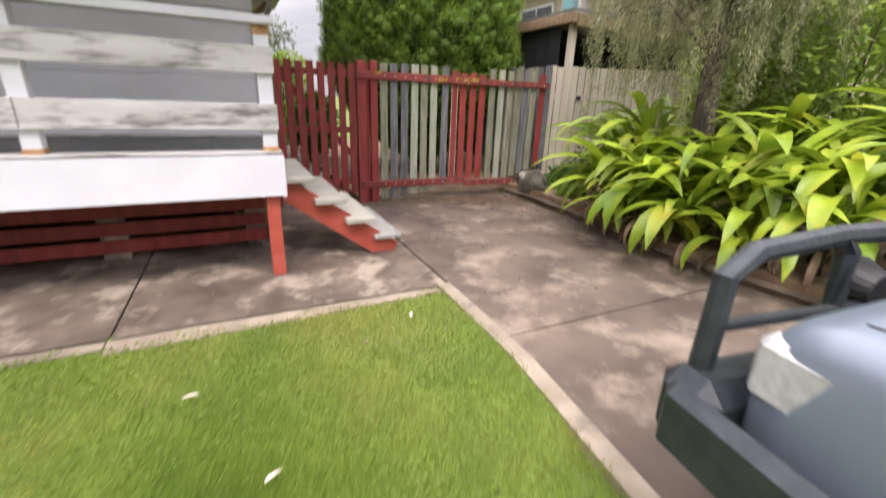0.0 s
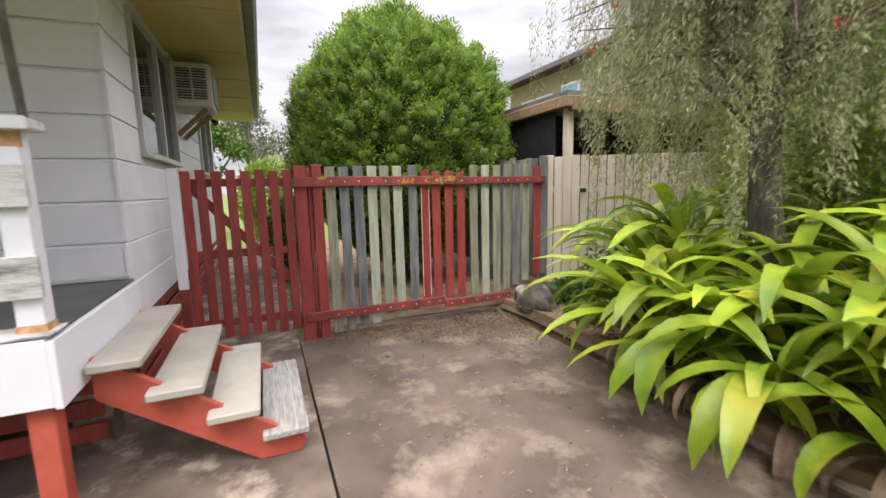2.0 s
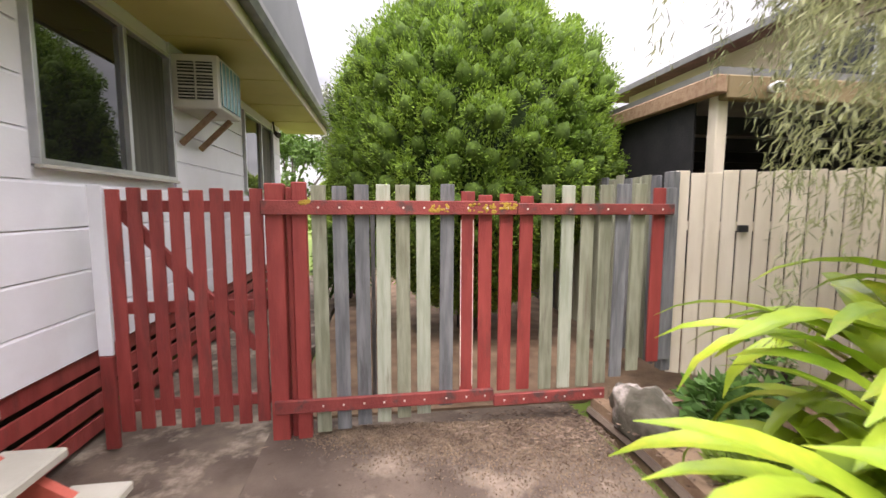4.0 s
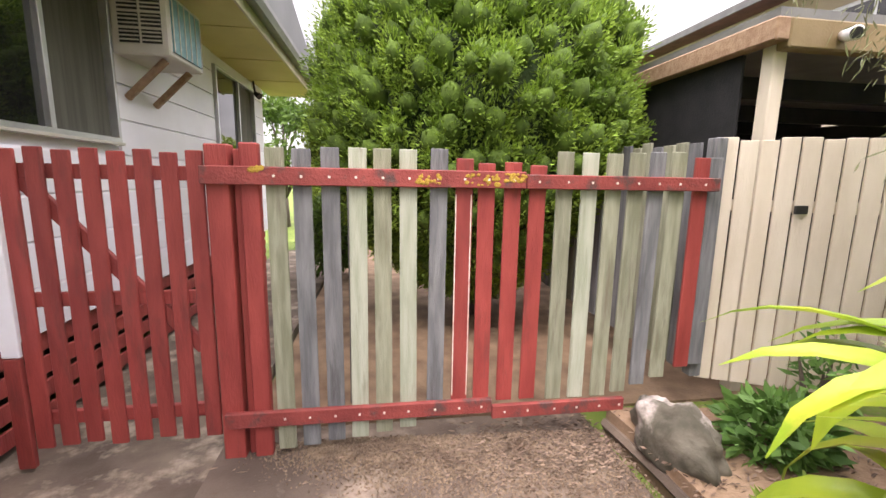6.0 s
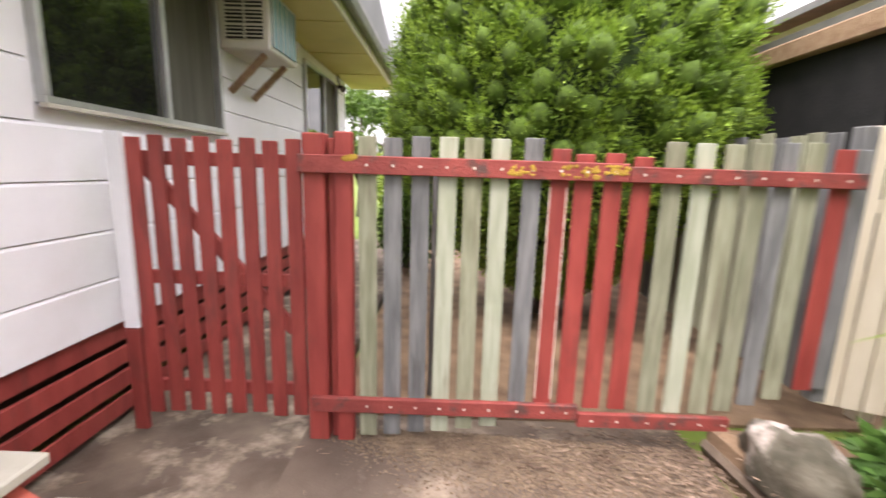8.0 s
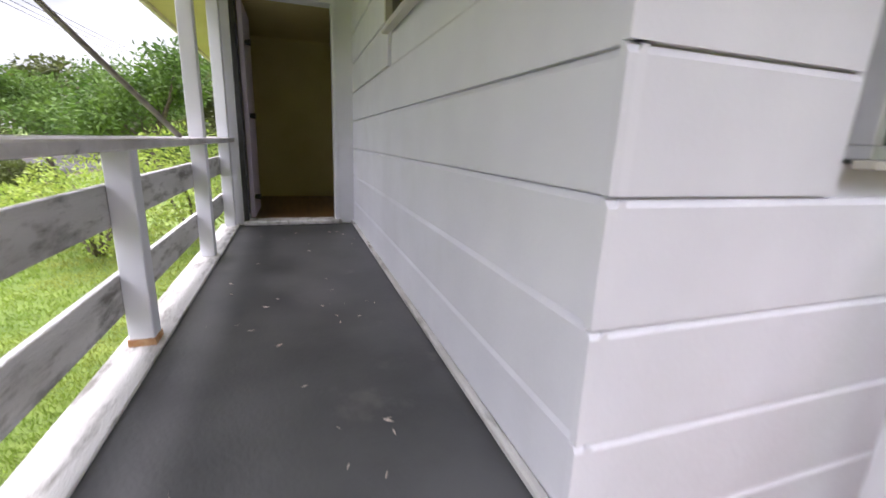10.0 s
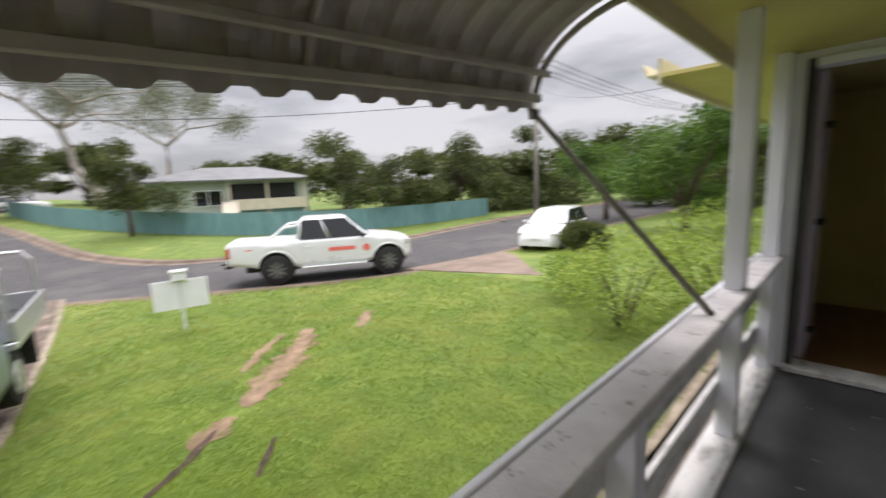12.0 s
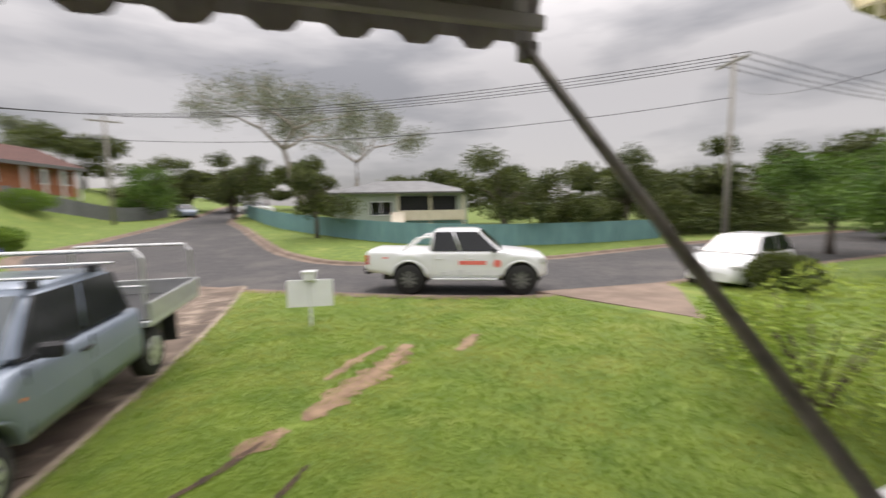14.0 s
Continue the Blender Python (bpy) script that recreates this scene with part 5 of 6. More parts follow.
def gable_house(name, label, m, w, d, z0, z1, rise, openings):
    """A long brick house with gable ends in x, eaves along the front at y = 0, and a recessed porch."""
    e = empty(name, m, label=label, category="house")
    part("wall", bx(0, w, 0, d, z0, z1), M_brick, e)
    for x in (0.02, w - 0.10):
        part("gable", prism([(-0.02, z1), (d / 2, z1 + rise - 0.1), (d + 0.02, z1)], x, x + 0.08), M_beige, e, "cream boarded gable end")
    part("roof", prism([(-0.7, z1 - 0.22), (d / 2, z1 + rise), (d + 0.7, z1 - 0.22), (d + 0.7, z1 - 0.05), (d / 2, z1 + rise + 0.18), (-0.7, z1 - 0.05)], -0.5, w + 0.5), M_tileroof, e)
    part("fascia", bx(-0.5, w + 0.5, -0.78, -0.70, z1 - 0.32, z1 - 0.02), M_gutter, e)
    for x, s, ww, hh in openings:
        wd = part("window", bx(x, x + ww, -0.06, -0.004, s, s + hh, 0.01), M_signwhite, e)
        part("pane", bx(x + 0.09, x + ww / 2 - 0.05, -0.066, -0.061, s + 0.09, s + hh - 0.09), M_glass, wd)
        part("pane", bx(x + ww / 2 + 0.05, x + ww - 0.09, -0.066, -0.061, s + 0.09, s + hh - 0.09), M_curtain, wd, "curtained pane")
    for k in range(4):
        part("porch_post", bx(w * 0.35 + 2.1 * k, w * 0.35 + 2.1 * k + 0.16, -0.68, -0.52, z0, z1 - 0.2), M_signwhite, e)
    return e


gable_house("brick_house", "orange brick house with cream gable and brown tile roof", pose(18.3, -41.8, 3.8, 0, 0, 254.8), 10.5, 7, -3, 2.45, 1.7, ((0.8, 0.7, 1.2, 1.3), (6.0, 0.7, 1.2, 1.3), (8.4, 0.7, 1.2, 1.3)))
far_house("brick_house", "orange brick house on the rise with red tile roof", pose(20.2, -16.5, 3.7, 0, 0, 264.2), 16.5, 8, -4, 2.25, M_brick, M_tileroof, 1.7, ((4.2, 0.6, 1.5, 1.3), (7.4, 0.6, 1.5, 1.3), (10.4, 0.6, 1.5, 1.3), (13.4, 0.6, 1.5, 1.3)))

nh = far_house("neighbour_house", "beige two storey neighbouring house", pose(9.7, 12.0, 0, 0, 0, -90), 11.0, 9, 0, 5.0, M_beige, M_tileroof, 1.6,
               ((0.8, 3.4, 1.8, 1.0), (5.4, 3.2, 1.5, 1.3), (8.2, 3.2, 1.5, 1.3)), 0.7)
part("window_air_conditioner", bx(3.6, 4.4, -0.55, -0.02, 3.75, 4.35, 0.03), M_ac, nh)
part("coil", bx(3.66, 4.34, -0.56, -0.551, 3.81, 4.29), M_coil, nh)
cp = empty("carport", label="neighbouring carport with tan beams and its inner shade painted black", category="carport")
part("roof", bx(4.45, 9.4, 2.30, 10.0, 2.55, 2.62), M_gutter, cp)
part("beam", bx(4.42, 4.52, 2.28, 10.0, 2.42, 2.56, 0.01), M_strutwood, cp, "dark timber beam")
part("beam", bx(4.52, 9.4, 2.28, 2.38, 2.38, 2.56, 0.01), M_beam, cp, "tan timber beam")
part("post", bx(4.53, 4.63, 2.385, 2.485, 0, 2.549, 0.008), M_pal_cream, cp, "cream post")
# rafters coloured black and sheets added to paint the carport's inner shade
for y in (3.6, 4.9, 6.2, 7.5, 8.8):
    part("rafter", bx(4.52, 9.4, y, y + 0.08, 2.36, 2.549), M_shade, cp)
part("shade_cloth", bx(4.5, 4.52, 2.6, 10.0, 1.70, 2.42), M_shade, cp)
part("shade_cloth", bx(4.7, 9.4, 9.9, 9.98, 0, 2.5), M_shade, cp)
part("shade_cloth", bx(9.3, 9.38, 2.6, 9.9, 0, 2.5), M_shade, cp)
cam2 = empty("security_camera", label="white bullet security camera on the beam", category="camera")
part("body", tube([(4.9, 2.28, 2.47), (4.82, 2.14, 2.44)], [0.035, 0.045], 14), M_carwhite, cam2, smooth=True)
part("lens", tube([(4.82, 2.14, 2.44), (4.817, 2.132, 2.438)], 0.035, 14), M_black, cam2)

tf = empty("teal_fence", label="faded teal paling fence round the corner block", category="fence")
line = spline([(0.6, -52), (-1.8, -38.5), (-4.6, -31), (-7.5, -26.3), (-11, -23.0), (-14.3, -21.4), (-19.9, -20.2), (-26, -20.5)], 12)
for (x0, y0), (x1, y1) in zip(line, line[1:]):
    z = gzf((x0 + x1) / 2, (y0 + y1) / 2)
    part("panel", beam((x0, y0, z + 0.62), (x1, y1, z + 0.62), 0.05, 1.35), M_tealfence, tf)
lf = empty("blue_fence", label="blue grey panel fence beside the far street", category="fence")
line = spline([(15.4, -38.5), (13.6, -43), (11.8, -47), (9.8, -50), (8.4, -54)], 5)
for (x0, y0), (x1, y1) in zip(line, line[1:]):
    z = gzf((x0 + x1) / 2, (y0 + y1) / 2)
    part("panel", beam((x0, y0, z + 0.6), (x1, y1, z + 0.6), 0.06, 1.4), M_pal_blue, lf)

# ---- trees and plants ----
def tree(label, x, y, h, radii, trunk_r, folm, n, leaf, seed, barkm=M_bark, clumps=9, base=0.35, lean=(0, 0), name="tree", category="tree"):
    """A tapered trunk with limbs that reach the clumps of leaves."""
    rng = np.random.default_rng(seed)
    z0 = gzf(x, y)
    e = empty(name, pose(x, y, z0), label=label, category=category)
    bm = bmesh.new()
    fork = Vector((lean[0] * 0.4, lean[1] * 0.4, h * base))
    add_tube(bm, [(0, 0, -0.15), (lean[0] * 0.15, lean[1] * 0.15, h * base * 0.5), fork], [trunk_r * 1.2, trunk_r, trunk_r * 0.8], 9)
    pts, dirs = [], []
    top = Vector((lean[0], lean[1], h - radii[2]))
    for k in range(clumps):
        a = 2 * math.pi * (k / clumps) + rng.uniform(-0.4, 0.4)
        rr = 0.0 if k == 0 else rng.uniform(0.25, 0.82)
        c = top + Vector((math.cos(a) * radii[0] * rr, math.sin(a) * radii[1] * rr, radii[2] * rng.uniform(-0.75, 0.65)))
        mid = fork.lerp(c, 0.5) + Vector((rng.uniform(-0.1, 0.1) * radii[0], rng.uniform(-0.1, 0.1) * radii[0], 0.08 * h))
        add_tube(bm, [fork, mid, c], [trunk_r * 0.55, trunk_r * 0.32, trunk_r * 0.08], 6)
        s = rng.uniform(0.30, 0.58)
        p, d = on_blob(n // clumps, rng, (radii[0] * s, radii[1] * s, radii[2] * s * 0.9), 0.85, 8, 0.45)
        pts.append(p + np.array(c))
        dirs.append(d)
    part("trunk", bm, barkm, e, smooth=True)
    cloud("crown", np.vstack(pts), np.vstack(dirs) + np.array((0, 0, -0.2)), leaf, leaf * 0.45, folm, e, seed=seed, spread=1.2)
    return e


def shrub(label, x, y, radii, folm, n, leaf, seed, zc=0.9, name="shrub"):
    rng = np.random.default_rng(seed)
    e = empty(name, pose(x, y, gzf(x, y)), label=label, category="shrub")
    bm = bmesh.new()
    for k in range(7):
        a = rng.uniform(0, 6.28)
        add_tube(bm, [(0.05 * math.cos(a), 0.05 * math.sin(a), -0.05), (radii[0] * 0.4 * math.cos(a), radii[1] * 0.4 * math.sin(a), radii[2] * 0.8), (radii[0] * 0.75 * math.cos(a), radii[1] * 0.75 * math.sin(a), radii[2] * rng.uniform(1.0, 1.6))], [0.03, 0.02, 0.006], 5)
    part("stem", bm, M_bark, e)
    p, d = on_blob(n, rng, radii, 0.6, 14, 0.4)
    p[:, 2] += radii[2] * zc
    p[:, 2] = np.abs(p[:, 2])
    cloud("foliage", p, d, leaf, leaf * 0.4, folm, e, seed=seed)
    return e


def gum(label, x, y, h, trunk_r, seed, spread=1.0, lean=(0, 0), leaves=26):
    """A gum: a forking trunk whose limbs divide four times and end in hanging tufts of leaves."""
    rng = np.random.default_rng(seed)
    e = empty("gum_tree", pose(x, y, gzf(x, y)), label=label, category="tree")
    bm = bmesh.new()
    pts = []

    def grow(p, d, ln, r, level):
        mid = p + d * ln * 0.5 + Vector(rng.normal(0, 0.06 * ln, 3))
        q = p + d * ln + Vector((0, 0, 0.04 * ln))
        add_tube(bm, [p, mid, q], [r, r * 0.82, r * 0.66], 7 if level < 2 else 4, cap=False)
        if level >= 3:
            for _ in range(3):
                c = np.array(p.lerp(q, rng.uniform(0.4, 1.0)))
                pts.append(c + rng.normal(0, 1, (leaves, 3)) * np.array((0.55, 0.55, 0.6)) - np.array((0, 0, 0.5)))
        if level < 5:
            n = 2 if level in (1, 2) else 3
            a0 = rng.uniform(0, 6.28)
            for k in range(n):
                a = a0 + 2 * math.pi * k / n + rng.uniform(-0.4, 0.4)
                f = (1.5 if level < 2 else 1.0) * spread
                nd = (d * 0.75 + Vector((math.cos(a) * f, math.sin(a) * f * 0.7, rng.uniform(-0.25, 0.4))) * rng.uniform(0.55, 0.9)).normalized()
                grow(q, nd, ln * rng.uniform(0.70, 0.92), r * 0.64, level + 1)

    fork = Vector((lean[0], lean[1], h * 0.24))
    add_tube(bm, [(0, 0, -0.2), (lean[0] * 0.4, lean[1] * 0.4, h * 0.13), fork], [trunk_r * 1.2, trunk_r, trunk_r * 0.85], 9)
    grow(fork, Vector((lean[0] * 0.1, lean[1] * 0.1, 1)).normalized(), h * 0.20, trunk_r * 0.8, 0)
    part("trunk", bm, M_bark_pale, e, smooth=True)
    p = np.vstack(pts)
    cloud("crown", p, np.tile((0, 0, -1.0), (len(p), 1)), 0.30, 0.085, M_gumfol, e, seed=seed, spread=0.7)
    return e


# clipped conifer behind the fence
CX, CY = 2.96, 4.45
cone = empty("conifer", pose(CX, CY, 0), label="dense rounded bright green conifer behind the fence", category="tree")
rng = np.random.default_rng(11)
# added core mesh; its dark colour gives the shade between tufts
bm = bmesh.new()
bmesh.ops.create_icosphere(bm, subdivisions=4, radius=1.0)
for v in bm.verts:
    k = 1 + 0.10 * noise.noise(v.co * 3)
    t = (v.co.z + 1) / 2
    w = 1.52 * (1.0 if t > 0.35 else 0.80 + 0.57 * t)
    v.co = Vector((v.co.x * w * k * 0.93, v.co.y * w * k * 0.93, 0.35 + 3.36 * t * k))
part("inner_crown", bm, M_conifer_shade, cone, smooth=True)
part("trunk", tube([(0, 0, -0.1), (0, 0, 0.9)], [0.16, 0.13], 10), M_bark, cone)
nt = 1150
i_ = np.arange(nt) + 0.5
th, ph = np.arccos(1 - 2 * i_ / nt), math.pi * (1 + 5 ** 0.5) * i_
d = np.stack([np.cos(ph) * np.sin(th), np.sin(ph) * np.sin(th), np.cos(th)], 1) + rng.normal(0, 0.03, (nt, 3))
d /= np.linalg.norm(d, axis=1, keepdims=True)
lump = np.array([1 + 0.09 * noise.noise(Vector(v) * 2.4) + 0.09 * noise.noise(Vector(v) * 6.0) for v in d]) + rng.uniform(-0.025, 0.025, nt)
t = (d[:, 2] + 1) / 2
w = 1.66 * np.where(t > 0.35, 1.0, 0.80 + 0.57 * t) * lump
c = np.stack([d[:, 0] * w, d[:, 1] * w, 0.30 + 3.72 * t * (1 + 0.4 * (lump - 1))], 1)
k = 210
up = d * np.array((1, 1, 0.8)) + np.array((0, 0, 0.75))
up /= np.linalg.norm(up, axis=1, keepdims=True)
UP = np.repeat(up, k, 0)
r_ = rng.normal(0, 1, (nt * k, 3))
r_ /= np.linalg.norm(r_, axis=1, keepdims=True)
rad = rng.uniform(0.075, 0.15, (nt, 1))
size = np.repeat(rad, k, 0) * rng.uniform(0.70, 1.10, (nt * k, 1))
along = (r_ * UP).sum(1, keepdims=True)
pts = np.repeat(c, k, 0) + r_ * size + UP * size * along * 0.7 - 0.13 * UP
# added lumps under the leaves, with shade painted into their green
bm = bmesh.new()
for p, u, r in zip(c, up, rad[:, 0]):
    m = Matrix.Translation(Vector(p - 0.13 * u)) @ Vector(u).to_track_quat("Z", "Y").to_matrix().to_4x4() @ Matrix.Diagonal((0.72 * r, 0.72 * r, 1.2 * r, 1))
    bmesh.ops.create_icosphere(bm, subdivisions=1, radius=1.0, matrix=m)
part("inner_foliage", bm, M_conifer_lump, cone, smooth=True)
cloud("foliage", pts, UP * 0.5 + r_ * 0.9, 0.046, 0.014, M_conifer, cone, seed=12, spread=0.35)

# weeping tree over the garden bed
TX, TY = 4.15, -0.25
wt = empty("weeping_tree", pose(TX, TY, 0.15), label="weeping bottlebrush tree with rough dark trunk", category="tree")
bm = bmesh.new()
add_tube(bm, [(0, 0, -0.2), (0.03, 0.02, 0.7), (-0.02, 0.05, 1.6), (0.06, 0.05, 2.6), (0.02, 0.1, 3.6), (0.1, 0.0, 4.8)], [0.14, 0.11, 0.10, 0.095, 0.075, 0.05], 10)
rng = np.random.default_rng(21)
pts, dirs = [], []
for k in range(76):
    a = rng.uniform(0, 2 * math.pi)
    z = rng.uniform(1.9, 4.5)
    reach = rng.uniform(0.7, 2.3)
    if k >= 58:
        a, z, reach = math.radians(rng.uniform(95, 145)), rng.uniform(1.8, 3.3), rng.uniform(0.6, 1.5)
    if math.cos(a - math.radians(225)) > 0.35 and reach > 0.75:
        reach *= 0.4
    dx, dy = math.cos(a), math.sin(a)
    tip = Vector((dx * reach, dy * reach, z + rng.uniform(-0.2, 0.5)))
    add_tube(bm, [(0.02, 0.05, z - 0.3), (dx * reach * 0.5, dy * reach * 0.5, z + 0.25), tip], [0.024, 0.013, 0.004], 5)
    for j in range(15):
        u = rng.uniform(0.3, 1.0)
        b = np.array((dx * reach * u, dy * reach * u, z + 0.25 * u)) + rng.normal(0, 0.22, 3)
        ln = rng.uniform(0.25, 1.0)
        m = int(240 * ln) + 12
        s = rng.uniform(0, 1, m)[:, None]
        q = b + np.array((0, 0, -ln)) * s + rng.normal(0, 0.030, (m, 3))
        pts.append(q)
        dirs.append(np.tile((0.25 * dx, 0.25 * dy, -1.0), (m, 1)))
part("trunk", bm, M_bark, wt, smooth=True)
pts = np.vstack(pts)
dirs = np.vstack(dirs)
keep = pts[:, 2] > 0.75
cloud("foliage", pts[keep], dirs[keep], 0.055, 0.0065, M_weeping, wt, seed=22, spread=0.5)
fl_ = pts[rng.integers(0, len(pts), 60)]
cloud("flower", np.repeat(fl_[fl_[:, 2] > 2.0], 12, 0) + rng.normal(0, 0.02, (12 * int((fl_[:, 2] > 2.0).sum()), 3)), np.tile((0, 0, -1.0), (12 * int((fl_[:, 2] > 2.0).sum()), 1)), 0.03, 0.01, M_redflower, wt, "small red bottlebrush flowers", seed=23)
shrub("pale green feathery shrub behind the strap leaved plants", 5.7, -0.6, (1.5, 1.4, 1.35), M_lightfol, 16000, 0.11, 31, 1.15)
shrub("pale green feathery shrub along the cream fence", 6.3, 0.6, (1.4, 0.8, 1.4), M_lightfol, 12000, 0.10, 32, 1.15)
shrub("bright green shrub behind the garden gate", 1.3, 6.4, (0.55, 0.7, 0.75), M_treefol2, 4500, 0.10, 33, 1.0)
shrub("bright green climbing shrub at the rear of the side path", 1.0, 9.2, (0.8, 0.8, 1.35), M_lightfol, 6000, 0.12, 34, 1.0)

# ---- garden bed with strap-leaved plants ----
bm = bmesh.new()
bo = spline([(3.36, 2.05), (3.40, 1.4), (3.35, 0.4), (3.2, -0.5), (3.22, -1.3), (3.5, -2.6), (4.4, -3.1), (7.0, -2.5), (8.0, 0.2), (4.1, 2.1)], 6)
vt = [bm.verts.new((x, y, 0.16)) for x, y in bo[:-1]]
vb = [bm.verts.new((x, y, -0.05)) for x, y in bo[:-1]]
bm.faces.new(vt)
for i in range(len(vt)):
    bm.faces.new((vt[i], vb[i], vb[(i + 1) % len(vt)], vt[(i + 1) % len(vt)]))
bmesh.ops.recalc_face_normals(bm, faces=bm.faces)
tagged(link("garden_bed", bm, M_dirt), "raised earth garden bed along the driveway", "garden bed", kind="structure")
tagged(link("bed_edging", tube([(x, y, 0.06) for x, y in bo[:32]], 0.035, 6), M_concrete), "low weathered edging along the garden bed", "edging", kind="structure")


def strap(length, width, droop, fold=0.25, n=9):
    """An arching pleated leaf: rises, then bends over to a pointed tip."""
    bm = bmesh.new()
    rows = []
    x = z = 0.0
    ang = math.radians(72)
    for i in range(n + 1):
        u = i / n
        w = width * (0.18 + 0.82 * math.sin(math.pi * min(1.0, (u * 0.95 + 0.05)) ** 1.25)) if u < 0.98 else 0.004
        rows.append([bm.verts.new((x, s * w / 2, z + abs(s) * w * fold * (1 - u * 0.6))) for s in (-1, -0.5, 0, 0.5, 1)])
        x += math.cos(ang) * length / n
        z += math.sin(ang) * length / n
        ang -= droop / n * (0.5 + u)
    for r0, r1 in zip(rows, rows[1:]):
        for j in range(4):
            bm.faces.new((r0[j], r0[j + 1], r1[j + 1], r1[j]))
    return bm


leaf_kinds = []
for i, (l, w, dr) in enumerate(((0.98, 0.115, 2.1), (0.90, 0.13, 2.5), (1.05, 0.105, 1.7), (0.85, 0.135, 2.7), (0.95, 0.10, 2.9))):
    bm = strap(l, w, dr)
    me = bpy.data.meshes.new("leaf")
    bm.to_mesh(me)
    bm.free()
    me.materials.append(M_leaf)
    me.polygons.foreach_set("use_smooth", [True] * len(me.polygons))
    leaf_kinds.append(me)
bm = strap(0.55, 0.05, 3.6, 0.5)
dead_me = bpy.data.meshes.new("dead_leaf")
bm.to_mesh(dead_me)
bm.free()
dead_me.materials.append(M_deadleaf)
rngp = random.Random(7)
spots = [(3.68, 0.30), (3.42, 0.02), (3.34, -0.12), (3.32, -0.5), (3.34, -0.9), (3.40, -1.3), (3.55, -1.75), (3.95, 0.55), (3.68, 0.05), (3.66, -0.75), (3.72, -1.15),
         (3.85, -1.6), (4.1, -2.1), (4.3, -0.95), (4.2, -1.45), (4.6, -1.8), (4.15, 0.35), (4.7, -1.2), (5.0, -2.0)]
for px, py in spots:
    pl = empty("strap_leaf_plant", pose(px, py, 0.10 + rngp.uniform(0, 0.08) + 0.45 * max(0.0, min(1.0, (px - 3.4) / 0.6))), label="broad strap-leaved plant with arching yellow green leaves", category="plant", group="strap-leaved plants in the bed")
    for j in range(26):
        ob = new("leaf", leaf_kinds[rngp.randrange(5)])
        ob.parent = pl
        a = j * 137.5 + rngp.uniform(-25, 25)
        s = rngp.uniform(0.8, 1.25)
        ob.matrix_local = pose(rngp.uniform(-0.06, 0.06), rngp.uniform(-0.06, 0.06), 0.05 + rngp.uniform(0, 0.28), rngp.uniform(-14, 14), rngp.uniform(-10, 42), a) @ Matrix.Diagonal((s, s, s, 1))
    part("stem", tube([(0, 0, -0.6), (0.01, 0, 0.12), (0, 0.01, 0.45)], [0.035, 0.03, 0.02], 6), M_bark, pl)
    for j in range(3):
        ob = new("dead_leaf", dead_me)
        ob.parent = pl
        ob.matrix_local = pose(0, 0, 0.05, 0, rngp.uniform(30, 60), rngp.uniform(120, 260))

rk = bmesh.new()
bmesh.ops.create_icosphere(rk, subdivisions=4, radius=1.0)
for v in rk.verts:
    k = 1 + 0.30 * noise.noise(v.co * 1.6) + 0.13 * noise.noise(v.co * 4.5) + 0.05 * noise.noise(v.co * 11)
    v.co = Vector((v.co.x * 0.135 * k, v.co.y * 0.25 * k, max(-0.1, v.co.z * 0.21 * k)))
rk.transform(pose(3.50, 1.62, 0.20, 12, 0, 12))
tagged(link("rock", rk, M_rock, smooth=True), "pale topped mossy rock at the corner of the bed", "rock")
shrub("broad leaved green weed beside the rock", 4.05, 1.55, (0.30, 0.25, 0.24), M_weed, 900, 0.11, 41, 1.0, "weed")
shrub("tall thin leafy weed by the cream fence", 4.45, 1.70, (0.18, 0.15, 0.36), M_weed, 200, 0.09, 42, 1.1, "weed")
shrub("low fine leaved shrub at the edge of the bed", 3.75, 1.0, (0.28, 0.25, 0.16), M_lightfol, 1800, 0.07, 43, 1.0)

rng = np.random.default_rng(51)
m = 5200
q = np.stack([rng.uniform(3.35, 5.2, m), rng.uniform(-2.2, 2.05, m), np.full(m, 0.165)], 1)
q2 = np.stack([rng.normal(3.0, 0.35, 1500), rng.normal(1.95, 0.16, 1500), np.full(1500, 0.012)], 1)
q2 = q2[(q2[:, 0] < 3.35) & (q2[:, 1] < 2.25)]
q3 = np.stack([rng.uniform(1.2, 3.3, 420), rng.uniform(-1.3, 2.2, 420), np.full(420, 0.012)], 1)
q = np.vstack([q, q2, q3])
tagged(cloud("leaf_litter", q, np.tile((1.0, 0, 0.05), (len(q), 1)) * rng.choice([-1, 1], (len(q), 1)), 0.042, 0.013, M_litter, seed=52, spread=0.35), "brown fallen leaves and mulch on the ground", "leaf litter", kind="stuff")
for ob in (scene.objects["leaf_litter"],):
    co = np.empty(len(ob.data.vertices) * 3, np.float32)
    ob.data.vertices.foreach_get("co", co)
    co = co.reshape(-1, 3)
    base = np.repeat(q[:, 2], 4)
    co[:, 2] = base + np.abs(co[:, 2] - base) * 0.6
    ob.data.vertices.foreach_set("co", co.ravel())

